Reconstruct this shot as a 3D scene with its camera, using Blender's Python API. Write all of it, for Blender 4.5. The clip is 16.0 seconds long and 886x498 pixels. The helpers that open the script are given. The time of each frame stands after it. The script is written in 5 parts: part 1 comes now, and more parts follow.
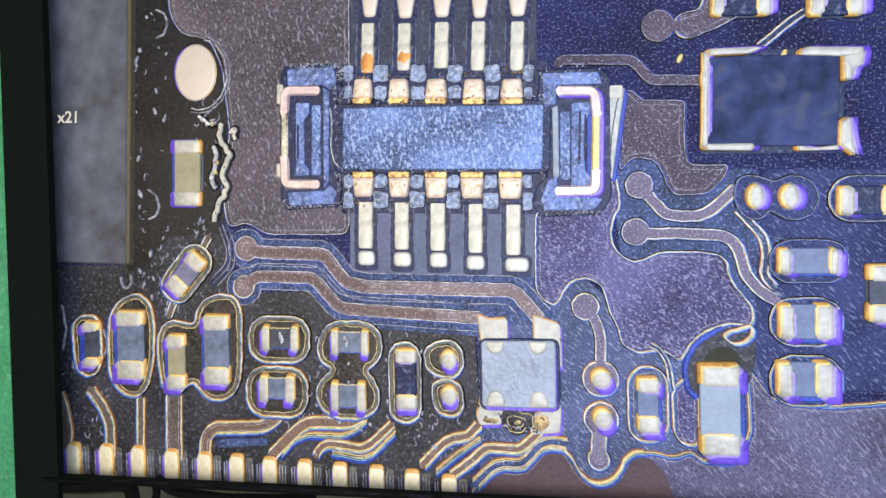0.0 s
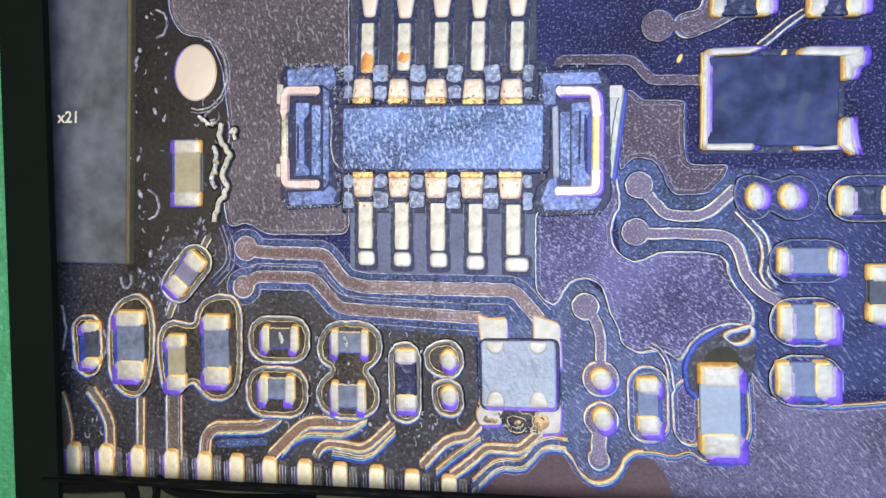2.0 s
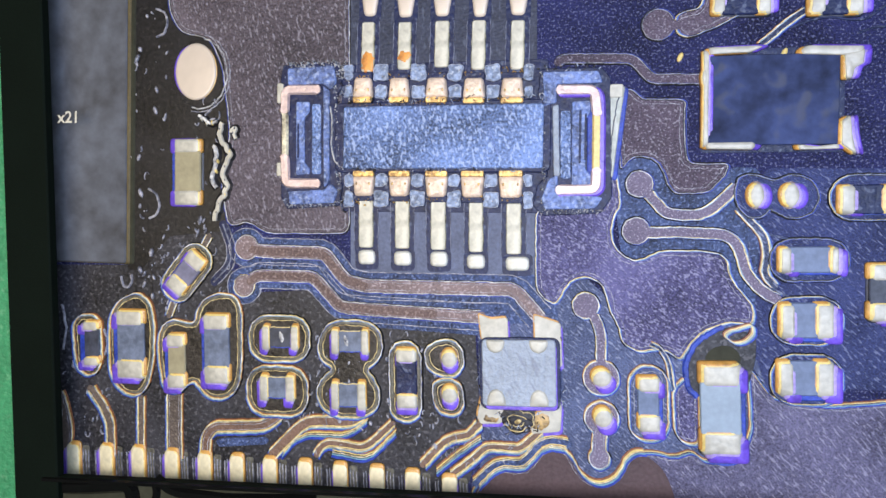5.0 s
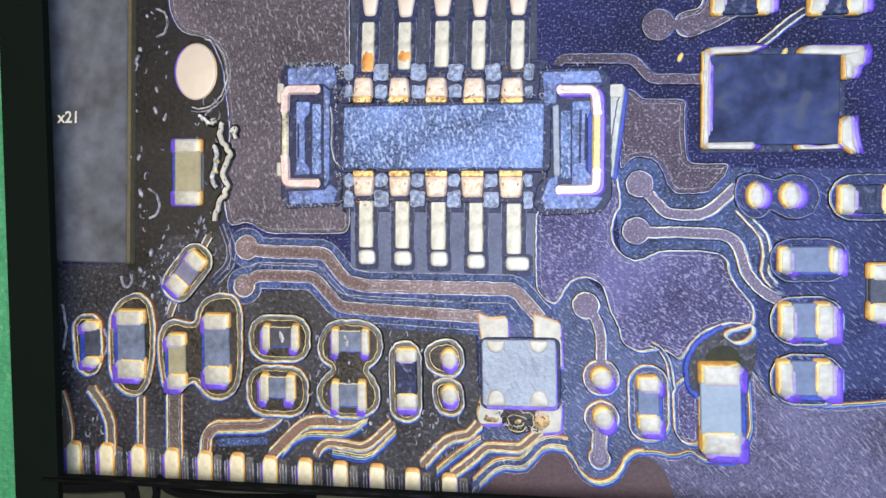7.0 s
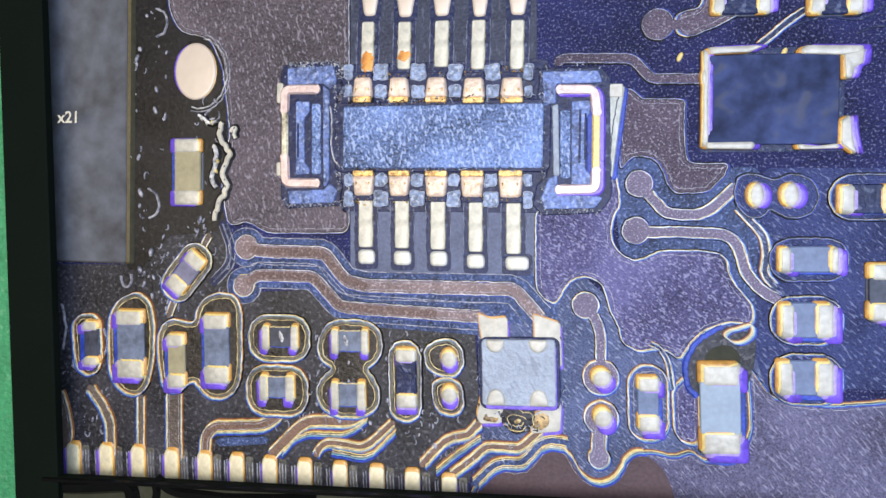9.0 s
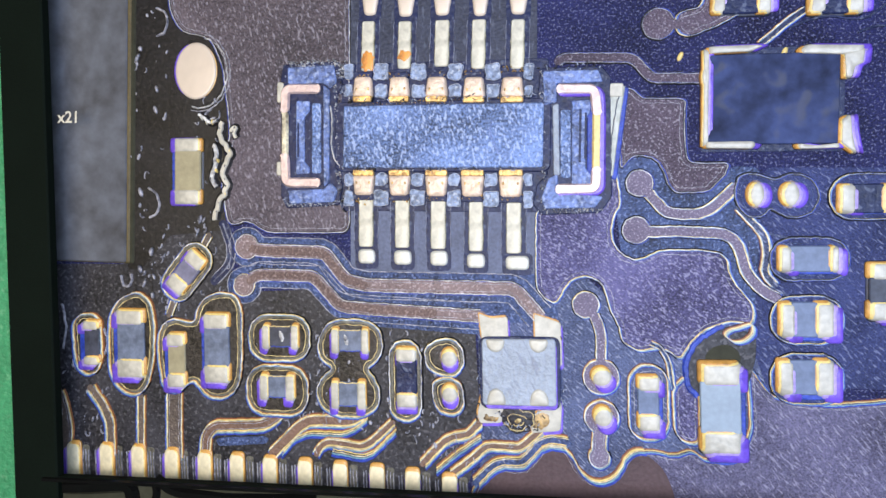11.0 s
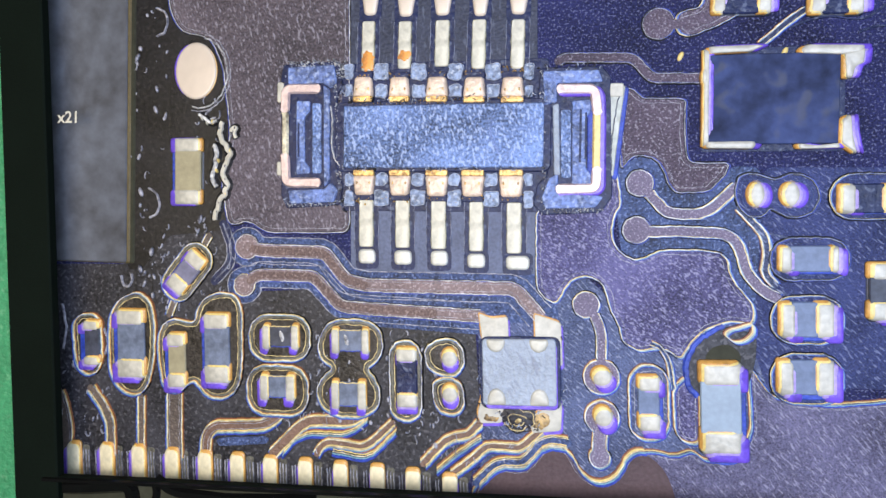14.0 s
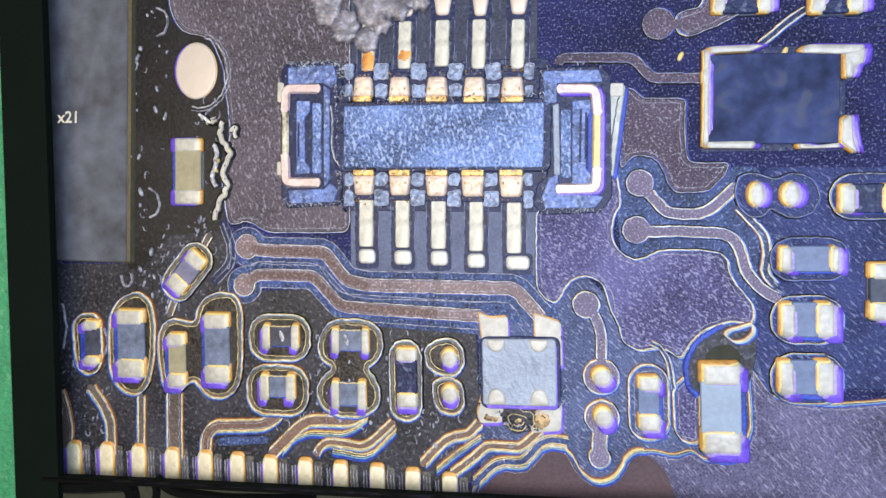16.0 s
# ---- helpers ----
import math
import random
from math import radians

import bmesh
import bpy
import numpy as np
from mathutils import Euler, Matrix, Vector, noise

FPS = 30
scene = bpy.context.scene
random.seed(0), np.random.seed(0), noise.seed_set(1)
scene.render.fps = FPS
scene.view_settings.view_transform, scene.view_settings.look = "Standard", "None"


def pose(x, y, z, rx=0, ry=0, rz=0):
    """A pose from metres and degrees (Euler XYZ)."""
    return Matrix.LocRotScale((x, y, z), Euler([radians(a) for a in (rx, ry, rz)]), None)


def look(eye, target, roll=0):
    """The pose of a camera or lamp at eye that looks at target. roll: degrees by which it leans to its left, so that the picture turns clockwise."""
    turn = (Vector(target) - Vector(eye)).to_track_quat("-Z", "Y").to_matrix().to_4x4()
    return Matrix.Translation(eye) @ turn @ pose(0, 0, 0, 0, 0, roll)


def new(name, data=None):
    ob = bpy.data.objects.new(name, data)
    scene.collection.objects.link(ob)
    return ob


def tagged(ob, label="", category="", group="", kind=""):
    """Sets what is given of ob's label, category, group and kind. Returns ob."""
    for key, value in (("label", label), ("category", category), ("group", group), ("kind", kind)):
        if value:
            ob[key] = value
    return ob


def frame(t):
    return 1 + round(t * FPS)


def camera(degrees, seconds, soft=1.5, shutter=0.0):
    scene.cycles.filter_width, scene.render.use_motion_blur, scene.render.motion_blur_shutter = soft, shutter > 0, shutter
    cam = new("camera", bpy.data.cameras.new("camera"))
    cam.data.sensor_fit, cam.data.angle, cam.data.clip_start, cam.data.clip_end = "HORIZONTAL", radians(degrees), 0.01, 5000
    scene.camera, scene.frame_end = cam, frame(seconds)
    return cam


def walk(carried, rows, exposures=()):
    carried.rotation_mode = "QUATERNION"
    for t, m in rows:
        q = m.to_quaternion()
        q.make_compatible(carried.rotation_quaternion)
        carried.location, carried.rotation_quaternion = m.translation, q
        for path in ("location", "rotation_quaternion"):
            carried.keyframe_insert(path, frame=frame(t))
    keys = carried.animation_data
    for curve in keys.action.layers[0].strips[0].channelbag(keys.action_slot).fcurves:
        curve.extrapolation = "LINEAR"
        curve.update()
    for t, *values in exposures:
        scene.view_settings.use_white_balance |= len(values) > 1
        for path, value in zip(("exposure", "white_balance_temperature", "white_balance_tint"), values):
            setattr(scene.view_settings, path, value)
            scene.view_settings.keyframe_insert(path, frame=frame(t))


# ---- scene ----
# A populated circuit board, magnified, framed by a black display bezel on a green mat. Plan numbers are millimetres.
cam = camera(60.0, 16.0, soft=1.5, shutter=1.0)
HOLD = pose(0.07883, 0.01132, 0.39952, -1.815, 11.1284, -1.1527)
walk(cam, [(0.0, HOLD), (16.0, HOLD)],
     [(0.0, 0.19), (0.3, 0.18), (0.5, 0.03), (0.9, 0.05), (1.1, 0.23), (3.6, 0.23), (4.0, 0.10), (6.3, 0.23), (7.2, 0.23), (7.5, 0.05), (8.0, 0.13),
      (8.5, 0.23), (16.0, 0.23)])

# ---- world and lamps ----
world = bpy.data.worlds.new("world")
scene.world = world
world.use_nodes = True
world.node_tree.nodes["Background"].inputs[0].default_value = (0.55, 0.6, 0.7, 1)
world.node_tree.nodes["Background"].inputs[1].default_value = 0.15


def panel_lamp(name, eye, target, size_x, size_y, watts, colour):
    data = bpy.data.lights.new(name, "AREA")
    data.shape, data.size, data.size_y = "RECTANGLE", size_x, size_y
    data.energy, data.color = watts, colour
    ob = new(name, data)
    ob.matrix_world = look(eye, target)
    return tagged(ob, "unseen tinted light panel added above the board", "lamp")


# two added unseen panels for the microscope's light: cool right, warm left
panel_lamp("overhead_panel", (0.24, 0.02, 0.72), (0.10, 0, 0), 0.5, 0.6, 7.5, (0.638, 0.763, 1.025))
panel_lamp("overhead_panel", (-0.20, 0.02, 0.72), (-0.10, 0, 0), 0.34, 0.6, 3.7, (1.0, 0.83, 0.54))


# ---- materials ----
def material(name, colour, rough=0.5, metal=0.0, vary=0.25, grain=400.0, big=40.0, bump=0.15, spec=0.5, second=None, flecks=0.0,
             fleck_colour=(0.6, 0.6, 0.65), stretch=None, cut=(0.60, 0.72), depth=0.001, blend=0.4):
    """Principled surface with grain at two scales, relief, and optional pale flecks."""
    m = bpy.data.materials.new(name)
    m.use_nodes = True
    nt = m.node_tree
    b = nt.nodes["Principled BSDF"]
    b.inputs["Roughness"].default_value, b.inputs["Metallic"].default_value = rough, metal
    b.inputs["Specular IOR Level"].default_value = spec
    co = nt.nodes.new("ShaderNodeTexCoord")
    fine = nt.nodes.new("ShaderNodeTexNoise")
    fine.inputs["Scale"].default_value, fine.inputs["Detail"].default_value = grain, 3.0
    wide = nt.nodes.new("ShaderNodeTexNoise")
    wide.inputs["Scale"].default_value, wide.inputs["Detail"].default_value = big, 4.0
    for n in (fine, wide):
        nt.links.new(co.outputs["Object"], n.inputs["Vector"])
    add = nt.nodes.new("ShaderNodeMath")
    add.operation = "ADD"
    nt.links.new(fine.outputs["Fac"], add.inputs[0])
    nt.links.new(wide.outputs["Fac"], add.inputs[1])
    ramp = nt.nodes.new("ShaderNodeMapRange")
    ramp.inputs["From Min"].default_value, ramp.inputs["From Max"].default_value = 1 - blend, 1 + blend
    nt.links.new(add.outputs[0], ramp.inputs["Value"])
    mix = nt.nodes.new("ShaderNodeMix")
    mix.data_type = "RGBA"
    lo = second or tuple(c * (1 - vary) for c in colour)
    hi = tuple(min(1.0, c * (1 + vary)) for c in colour)
    mix.inputs["A"].default_value, mix.inputs["B"].default_value = (*lo, 1), (*hi, 1)
    nt.links.new(ramp.outputs["Result"], mix.inputs["Factor"])
    out = mix.outputs["Result"]
    if flecks:
        spot = nt.nodes.new("ShaderNodeTexNoise")
        spot.inputs["Scale"].default_value, spot.inputs["Detail"].default_value = grain * 0.9, 1.0
        if stretch:
            turn = nt.nodes.new("ShaderNodeMapping")
            turn.vector_type = "TEXTURE"
            turn.inputs["Rotation"].default_value = (0, 0, radians(-stretch[0]))
            turn.inputs["Scale"].default_value = (1.0 / stretch[1], 1, 1)
            nt.links.new(co.outputs["Object"], turn.inputs["Vector"])
            nt.links.new(turn.outputs["Vector"], spot.inputs["Vector"])
        else:
            nt.links.new(co.outputs["Object"], spot.inputs["Vector"])
        limit = nt.nodes.new("ShaderNodeMapRange")
        limit.inputs["From Min"].default_value, limit.inputs["From Max"].default_value = cut
        limit.inputs["To Max"].default_value = flecks
        nt.links.new(spot.outputs["Fac"], limit.inputs["Value"])
        over = nt.nodes.new("ShaderNodeMix")
        over.data_type = "RGBA"
        over.inputs["B"].default_value = (*fleck_colour, 1)
        nt.links.new(limit.outputs["Result"], over.inputs["Factor"])
        nt.links.new(out, over.inputs["A"])
        out = over.outputs["Result"]
    nt.links.new(out, b.inputs["Base Color"])
    rr = nt.nodes.new("ShaderNodeMapRange")
    rr.inputs["To Min"].default_value, rr.inputs["To Max"].default_value = max(0.05, rough - 0.1), min(1.0, rough + 0.12)
    nt.links.new(wide.outputs["Fac"], rr.inputs["Value"])
    nt.links.new(rr.outputs["Result"], b.inputs["Roughness"])
    if bump:
        bp = nt.nodes.new("ShaderNodeBump")
        bp.inputs["Strength"].default_value, bp.inputs["Distance"].default_value = bump, depth
        nt.links.new(fine.outputs["Fac"], bp.inputs["Height"])
        nt.links.new(bp.outputs["Normal"], b.inputs["Normal"])
    return m


LAMINATE = material("navy_laminate", (0.016, 0.018, 0.075), 0.55, blend=0.25, vary=0.7, grain=900, big=24, bump=1.0, spec=0.2, flecks=0.6, fleck_colour=(0.18, 0.19, 0.33), cut=(0.57, 0.67))
CHANNEL = material("blue_channel", (0.040, 0.060, 0.145), 0.45, blend=0.25, vary=0.7, grain=700, big=60, bump=0.8, spec=0.25, flecks=0.5, fleck_colour=(0.22, 0.28, 0.52), cut=(0.57, 0.67))
BLACK_MASK = material("black_mask", (0.030, 0.029, 0.036), 0.45, vary=0.7, grain=500, big=30, bump=0.3, depth=0.001, spec=0.25, flecks=0.35, fleck_colour=(0.19, 0.18, 0.20), blend=0.25, cut=(0.58, 0.68))
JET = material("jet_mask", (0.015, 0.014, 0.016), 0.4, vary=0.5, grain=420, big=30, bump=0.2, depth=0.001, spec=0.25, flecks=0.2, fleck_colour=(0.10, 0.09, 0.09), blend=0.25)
WELL = material("brown_well", (0.034, 0.028, 0.025), 0.4, vary=0.7, grain=500, big=60, bump=0.6, spec=0.25, flecks=0.3, fleck_colour=(0.15, 0.13, 0.11), blend=0.25)
POUR = material("purple_mask", (0.108, 0.100, 0.218), 0.5, blend=0.22, vary=0.6, grain=1200, big=16, bump=1.0, depth=0.0015, spec=0.25, flecks=0.6, fleck_colour=(0.48, 0.46, 0.68), stretch=(37, 0.5), cut=(0.55, 0.67))
GREY_POUR = material("grey_purple_mask", (0.100, 0.080, 0.094), 0.5, blend=0.22, vary=0.5, grain=800, big=14, bump=0.9, depth=0.0015, spec=0.3, flecks=0.5, fleck_colour=(0.42, 0.38, 0.44), stretch=(75, 0.5), cut=(0.57, 0.70))
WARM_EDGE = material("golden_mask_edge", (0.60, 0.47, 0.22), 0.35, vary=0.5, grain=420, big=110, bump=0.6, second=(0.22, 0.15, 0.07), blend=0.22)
VIOLET_TRACE = material("violet_trace_mask", (0.175, 0.145, 0.220), 0.45, vary=0.45, grain=1100, big=25, bump=1.0, spec=0.35, flecks=0.6, fleck_colour=(0.52, 0.46, 0.56), cut=(0.56, 0.70))
WARM_POUR = material("russet_purple_mask", (0.112, 0.086, 0.122), 0.5, blend=0.25, vary=0.45, grain=1000, big=16, bump=1.0, depth=0.0015, spec=0.3, flecks=0.55, fleck_colour=(0.44, 0.40, 0.48), cut=(0.58, 0.68))
BROWN_TRACE = material("brown_trace_mask", (0.105, 0.078, 0.068), 0.45, vary=0.5, grain=700, big=30, bump=0.8, flecks=0.35, fleck_colour=(0.32, 0.26, 0.22))
STAINED = material("stained_trace_mask", (0.150, 0.098, 0.090), 0.45, vary=0.55, grain=800, big=20, bump=0.9, spec=0.3, flecks=0.5, fleck_colour=(0.42, 0.31, 0.28), cut=(0.55, 0.68))
SOFT_EDGE = material("soft_mask_edge", (0.15, 0.16, 0.215), 0.4, vary=0.6, grain=420, big=90, bump=0.6, second=(0.05, 0.055, 0.10), blend=0.22)
RUST = material("rust_mask", (0.165, 0.092, 0.066), 0.45, vary=0.5, grain=700, big=30, bump=0.8, flecks=0.3, fleck_colour=(0.36, 0.23, 0.17))
DEEP_BLUE = material("deep_blue_tone", (0.028, 0.055, 0.340), 0.4, vary=0.6, grain=500, big=60, bump=0.5, spec=0.3)
FLUX_SMEAR = material("amber_brown_flux", (0.40, 0.26, 0.10), 0.3, vary=0.5, grain=420, big=110, bump=0.5, second=(0.10, 0.07, 0.05), blend=0.2)
# AMBER and VIOLET paint the lens's colour fringes beside bright parts
AMBER = material("amber_fringe_tone", (0.55, 0.28, 0.07), 0.3, vary=0.4, grain=300, big=90, bump=0.3)
VIOLET = material("violet_fringe_tone", (0.15, 0.08, 0.56), 0.3, vary=0.5, grain=300, big=90, bump=0.3)
BLUE_MASK = material("blue_grey_mask", (0.040, 0.050, 0.140), 0.5, blend=0.3, vary=0.6, grain=1000, big=30, bump=1.0, spec=0.2, flecks=0.45, fleck_colour=(0.30, 0.33, 0.52), cut=(0.58, 0.68), stretch=(42, 0.28))
LOW_POUR = material("grey_violet_mask", (0.128, 0.120, 0.205), 0.5, blend=0.22, vary=0.55, grain=1150, big=14, bump=1.0, depth=0.0015, spec=0.25, flecks=0.5, fleck_colour=(0.50, 0.48, 0.64), stretch=(50, 0.24), cut=(0.57, 0.70))
MID_MASK = material("streaked_blue_mask", (0.080, 0.098, 0.188), 0.5, blend=0.25, vary=0.6, grain=1000, big=30, bump=1.0, spec=0.25, flecks=0.45, fleck_colour=(0.42, 0.45, 0.62), cut=(0.57, 0.67), stretch=(42, 0.28))
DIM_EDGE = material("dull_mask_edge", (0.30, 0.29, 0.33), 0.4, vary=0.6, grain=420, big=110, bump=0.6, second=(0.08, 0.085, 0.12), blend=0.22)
PLATE = material("pink_gold_plating", (0.62, 0.52, 0.435), 0.45, 0.15, vary=0.06, grain=200, big=40, bump=0.1)
BROWN = material("brown_mask", (0.085, 0.055, 0.06), 0.5, vary=0.3, grain=500, big=20, bump=0.3, spec=0.2)
TRACE = material("trace_mask", (0.205, 0.145, 0.145), 0.45, vary=0.50, grain=800, big=25, bump=0.9, spec=0.35, flecks=0.55, fleck_colour=(0.58, 0.48, 0.50), cut=(0.56, 0.70))
RESIDUE = material("flux_residue", (0.30, 0.33, 0.44), 0.3, vary=0.6, grain=500, big=120, bump=0.5)
# light caught on raised mask edges is put into this pale colour
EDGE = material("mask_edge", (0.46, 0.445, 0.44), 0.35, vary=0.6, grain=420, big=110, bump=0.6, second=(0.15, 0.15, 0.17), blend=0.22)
SOLDER = material("bright_solder", (0.465, 0.44, 0.385), 0.45, 0.12, blend=0.25, vary=0.2, grain=220, big=60, bump=0.35)
TIN = material("tinned_terminal", (0.465, 0.44, 0.385), 0.45, 0.12, blend=0.25, vary=0.2, grain=260, big=70, bump=0.3)
LAND = material("streaked_tin", (0.53, 0.50, 0.42), 0.5, 0.1, blend=0.25, vary=0.25, grain=260, big=70, bump=0.3, flecks=0.6, fleck_colour=(0.44, 0.42, 0.35), stretch=(90, 0.12))
PIN = material("peach_plating", (0.73, 0.56, 0.44), 0.42, 0.12, blend=0.3, vary=0.25, grain=420, big=150, bump=0.8, flecks=0.45, fleck_colour=(0.60, 0.36, 0.18), cut=(0.60, 0.74))
SLATE = material("slate_mask", (0.115, 0.130, 0.20), 0.5, vary=0.35, grain=600, big=40, bump=0.5, spec=0.2, flecks=0.3, fleck_colour=(0.16, 0.19, 0.32), stretch=(90, 0.3))
DARK_SLATE = material("dark_slate_mask", (0.044, 0.049, 0.078), 0.5, vary=0.5, grain=600, big=40, bump=0.5, spec=0.2, flecks=0.35, fleck_colour=(0.16, 0.18, 0.25), stretch=(90, 0.3))
PALE_TIN = material("dull_tin", (0.62, 0.60, 0.54), 0.5, 0.2, vary=0.25, grain=300, big=80, bump=0.4)
TAB_TIN = material("dull_pale_tab", (0.36, 0.375, 0.35), 0.45, 0.1, vary=0.35, grain=300, big=60, bump=0.5, flecks=0.5, fleck_colour=(0.60, 0.60, 0.58), stretch=(80, 0.15))
GREY_TIN = material("grey_tin", (0.30, 0.28, 0.20), 0.5, 0.1, vary=0.5, grain=400, big=90, bump=0.5, blend=0.25)
FINGER_TIN = material("warm_finger_tin", (0.70, 0.62, 0.43), 0.45, 0.1, blend=0.25, vary=0.2, grain=220, big=60, bump=0.3)
GOLD = material("gold_plating", (0.70, 0.46, 0.17), 0.42, 0.5, blend=0.2, second=(0.26, 0.15, 0.06), vary=0.35, grain=500, big=100, bump=0.6)
FLUX = material("orange_flux", (0.62, 0.25, 0.05), 0.3, second=(0.34, 0.12, 0.03), blend=0.2, vary=0.3, grain=300, big=80, bump=0.3)
RIB = material("pale_rib", (0.215, 0.265, 0.395), 0.4, vary=0.6, grain=420, big=110, bump=1.0, depth=0.0015, blend=0.25, flecks=0.5, fleck_colour=(0.62, 0.66, 0.76), cut=(0.57, 0.67))
BLUE = material("blue_plastic", (0.125, 0.185, 0.375), 0.42, vary=0.8, blend=0.24, grain=750, big=30, bump=0.8, depth=0.0015, spec=0.45, flecks=0.65, fleck_colour=(0.48, 0.57, 0.84), cut=(0.54, 0.65), stretch=(75, 0.6))
PALE_BLUE = material("pale_blue_plastic", (0.128, 0.182, 0.40), 0.4, vary=0.6, grain=500, big=90, bump=0.9, depth=0.0015, blend=0.25, flecks=0.45, fleck_colour=(0.50, 0.57, 0.78), cut=(0.56, 0.70))
NAVY = material("navy_plastic", (0.014, 0.020, 0.065), 0.4, vary=0.5, grain=400, big=60, bump=0.6, spec=0.25, flecks=0.25, fleck_colour=(0.3, 0.34, 0.45))
CHIP_BLUE = material("chip_resin", (0.033, 0.046, 0.118), 0.6, vary=0.8, grain=120, big=22, bump=0.1, spec=0.1, flecks=0.4, fleck_colour=(0.10, 0.10, 0.10))
CHIP_GREY = material("grey_resin", (0.098, 0.104, 0.124), 0.7, vary=0.45, grain=110, big=25, bump=0.25, spec=0.12, second=(0.058, 0.056, 0.060))
CHIP_SIDE = material("amber_chip_edge", (0.105, 0.078, 0.032), 0.5, vary=0.3)
CERAMIC = material("blue_grey_ceramic", (0.14, 0.178, 0.285), 0.4, vary=0.25, grain=350, big=60, bump=0.15, spec=0.3)
GREY_CERAMIC = material("grey_ceramic", (0.135, 0.160, 0.230), 0.4, vary=0.3, grain=350, big=60, bump=0.2, spec=0.3, blend=0.25)
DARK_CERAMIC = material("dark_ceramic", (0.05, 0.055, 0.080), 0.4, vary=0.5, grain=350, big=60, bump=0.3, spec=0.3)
LIP = material("olive_mask_lip", (0.105, 0.098, 0.080), 0.45, vary=0.6, grain=500, big=60, bump=0.6, blend=0.25)
TAN = material("tan_ceramic", (0.31, 0.27, 0.17), 0.45, vary=0.2, grain=350, big=60, bump=0.1)
GREY_BLUE = material("grey_blue_ceramic", (0.26, 0.32, 0.40), 0.4, vary=0.15, grain=350, big=60, bump=0.1)
VIOLET_CERAMIC = material("violet_grey_ceramic", (0.17, 0.165, 0.245), 0.4, vary=0.3, grain=350, big=60, bump=0.2, spec=0.3)
LID = material("pale_metal_lid", (0.33, 0.37, 0.45), 0.55, 0.05, vary=0.22, grain=420, big=40, bump=0.8, depth=0.0015, flecks=0.55, fleck_colour=(0.20, 0.215, 0.28), stretch=(62, 0.16), cut=(0.58, 0.68))
BEZEL = material("black_bezel", (0.004, 0.007, 0.005), 0.7, vary=0.3, grain=900, big=20, bump=0.1, spec=0.05)
GLOSS = material("gloss_black", (0.005, 0.005, 0.005), 0.15, vary=0.3, grain=900, big=20, bump=0.0, spec=0.3)
GREEN = material("green_mat", (0.045, 0.26, 0.115), 0.55, vary=0.3, grain=350, big=60, bump=0.9, flecks=0.25, fleck_colour=(0.25, 0.5, 0.3))
BENCH = material("grey_bench", (0.10, 0.10, 0.10), 0.6)
PLASTER = material("plaster", (0.55, 0.55, 0.55), 0.8, vary=0.08, grain=60, big=4)
BRISTLE = material("grey_bristle", (0.130, 0.131, 0.156), 0.8, vary=0.5, blend=0.26, grain=17, big=7, bump=0.1, spec=0.1)
# pale flecks paint the sparkle of wet hairs and drops
WET = material("wet_bristle", (0.20, 0.18, 0.20), 0.2, vary=0.8, grain=300, big=80, bump=0.5, flecks=0.4, fleck_colour=(0.45, 0.44, 0.50))
OLIVE = material("olive_plate", (0.040, 0.040, 0.028), 0.6, vary=0.3, grain=300, big=30, spec=0.1)
BEAD = material("wet_bead", (0.36, 0.345, 0.38), 0.25, vary=0.7, grain=300, big=90, bump=0.2)
INK = material("pale_ink", (0.62, 0.58, 0.48), 0.6)
# more painted fringe colours; STRAW also serves golden flecks and clips
RED_FRINGE = material("russet_fringe", (0.30, 0.11, 0.045), 0.35, vary=0.4, grain=500, big=90, bump=0.3)
STRAW = material("straw_tone", (0.74, 0.56, 0.20), 0.35, vary=0.3, grain=500, big=90, bump=0.3)
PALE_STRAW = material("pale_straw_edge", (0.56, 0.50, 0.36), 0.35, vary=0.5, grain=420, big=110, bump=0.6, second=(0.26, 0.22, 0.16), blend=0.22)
TEAL = material("teal_fringe", (0.16, 0.30, 0.40), 0.35, vary=0.35, grain=500, big=90, bump=0.3)
LILAC = material("lilac_fringe", (0.36, 0.27, 0.62), 0.35, vary=0.35, grain=500, big=90, bump=0.3)
PINK = material("rosy_plating", (0.62, 0.47, 0.45), 0.4, 0.2, vary=0.25, grain=420, big=120, bump=0.5, blend=0.3)


def thin_out(m):
    """Lets the loose hairs at the rim of the bristle mass show what lies behind, by the mesh's own density."""
    nt = m.node_tree
    at = nt.nodes.new("ShaderNodeAttribute")
    at.attribute_name = "fullness"
    co, wisps = nt.nodes.new("ShaderNodeTexCoord"), nt.nodes.new("ShaderNodeTexNoise")
    wisps.inputs["Scale"].default_value = 45.0
    nt.links.new(co.outputs["Object"], wisps.inputs["Vector"])
    add = nt.nodes.new("ShaderNodeMath")
    add.operation, add.inputs[2].default_value = "MULTIPLY_ADD", -0.30
    add.inputs[1].default_value = 0.6
    nt.links.new(wisps.outputs["Fac"], add.inputs[0])
    total = nt.nodes.new("ShaderNodeMath")
    nt.links.new(at.outputs["Fac"], total.inputs[0])
    nt.links.new(add.outputs[0], total.inputs[1])
    ramp = nt.nodes.new("ShaderNodeMapRange")
    ramp.interpolation_type = "SMOOTHSTEP"
    ramp.inputs["From Min"].default_value, ramp.inputs["From Max"].default_value = 0.05, 0.95
    nt.links.new(total.outputs[0], ramp.inputs["Value"])
    nt.links.new(ramp.outputs["Result"], nt.nodes["Principled BSDF"].inputs["Alpha"])


thin_out(BRISTLE)


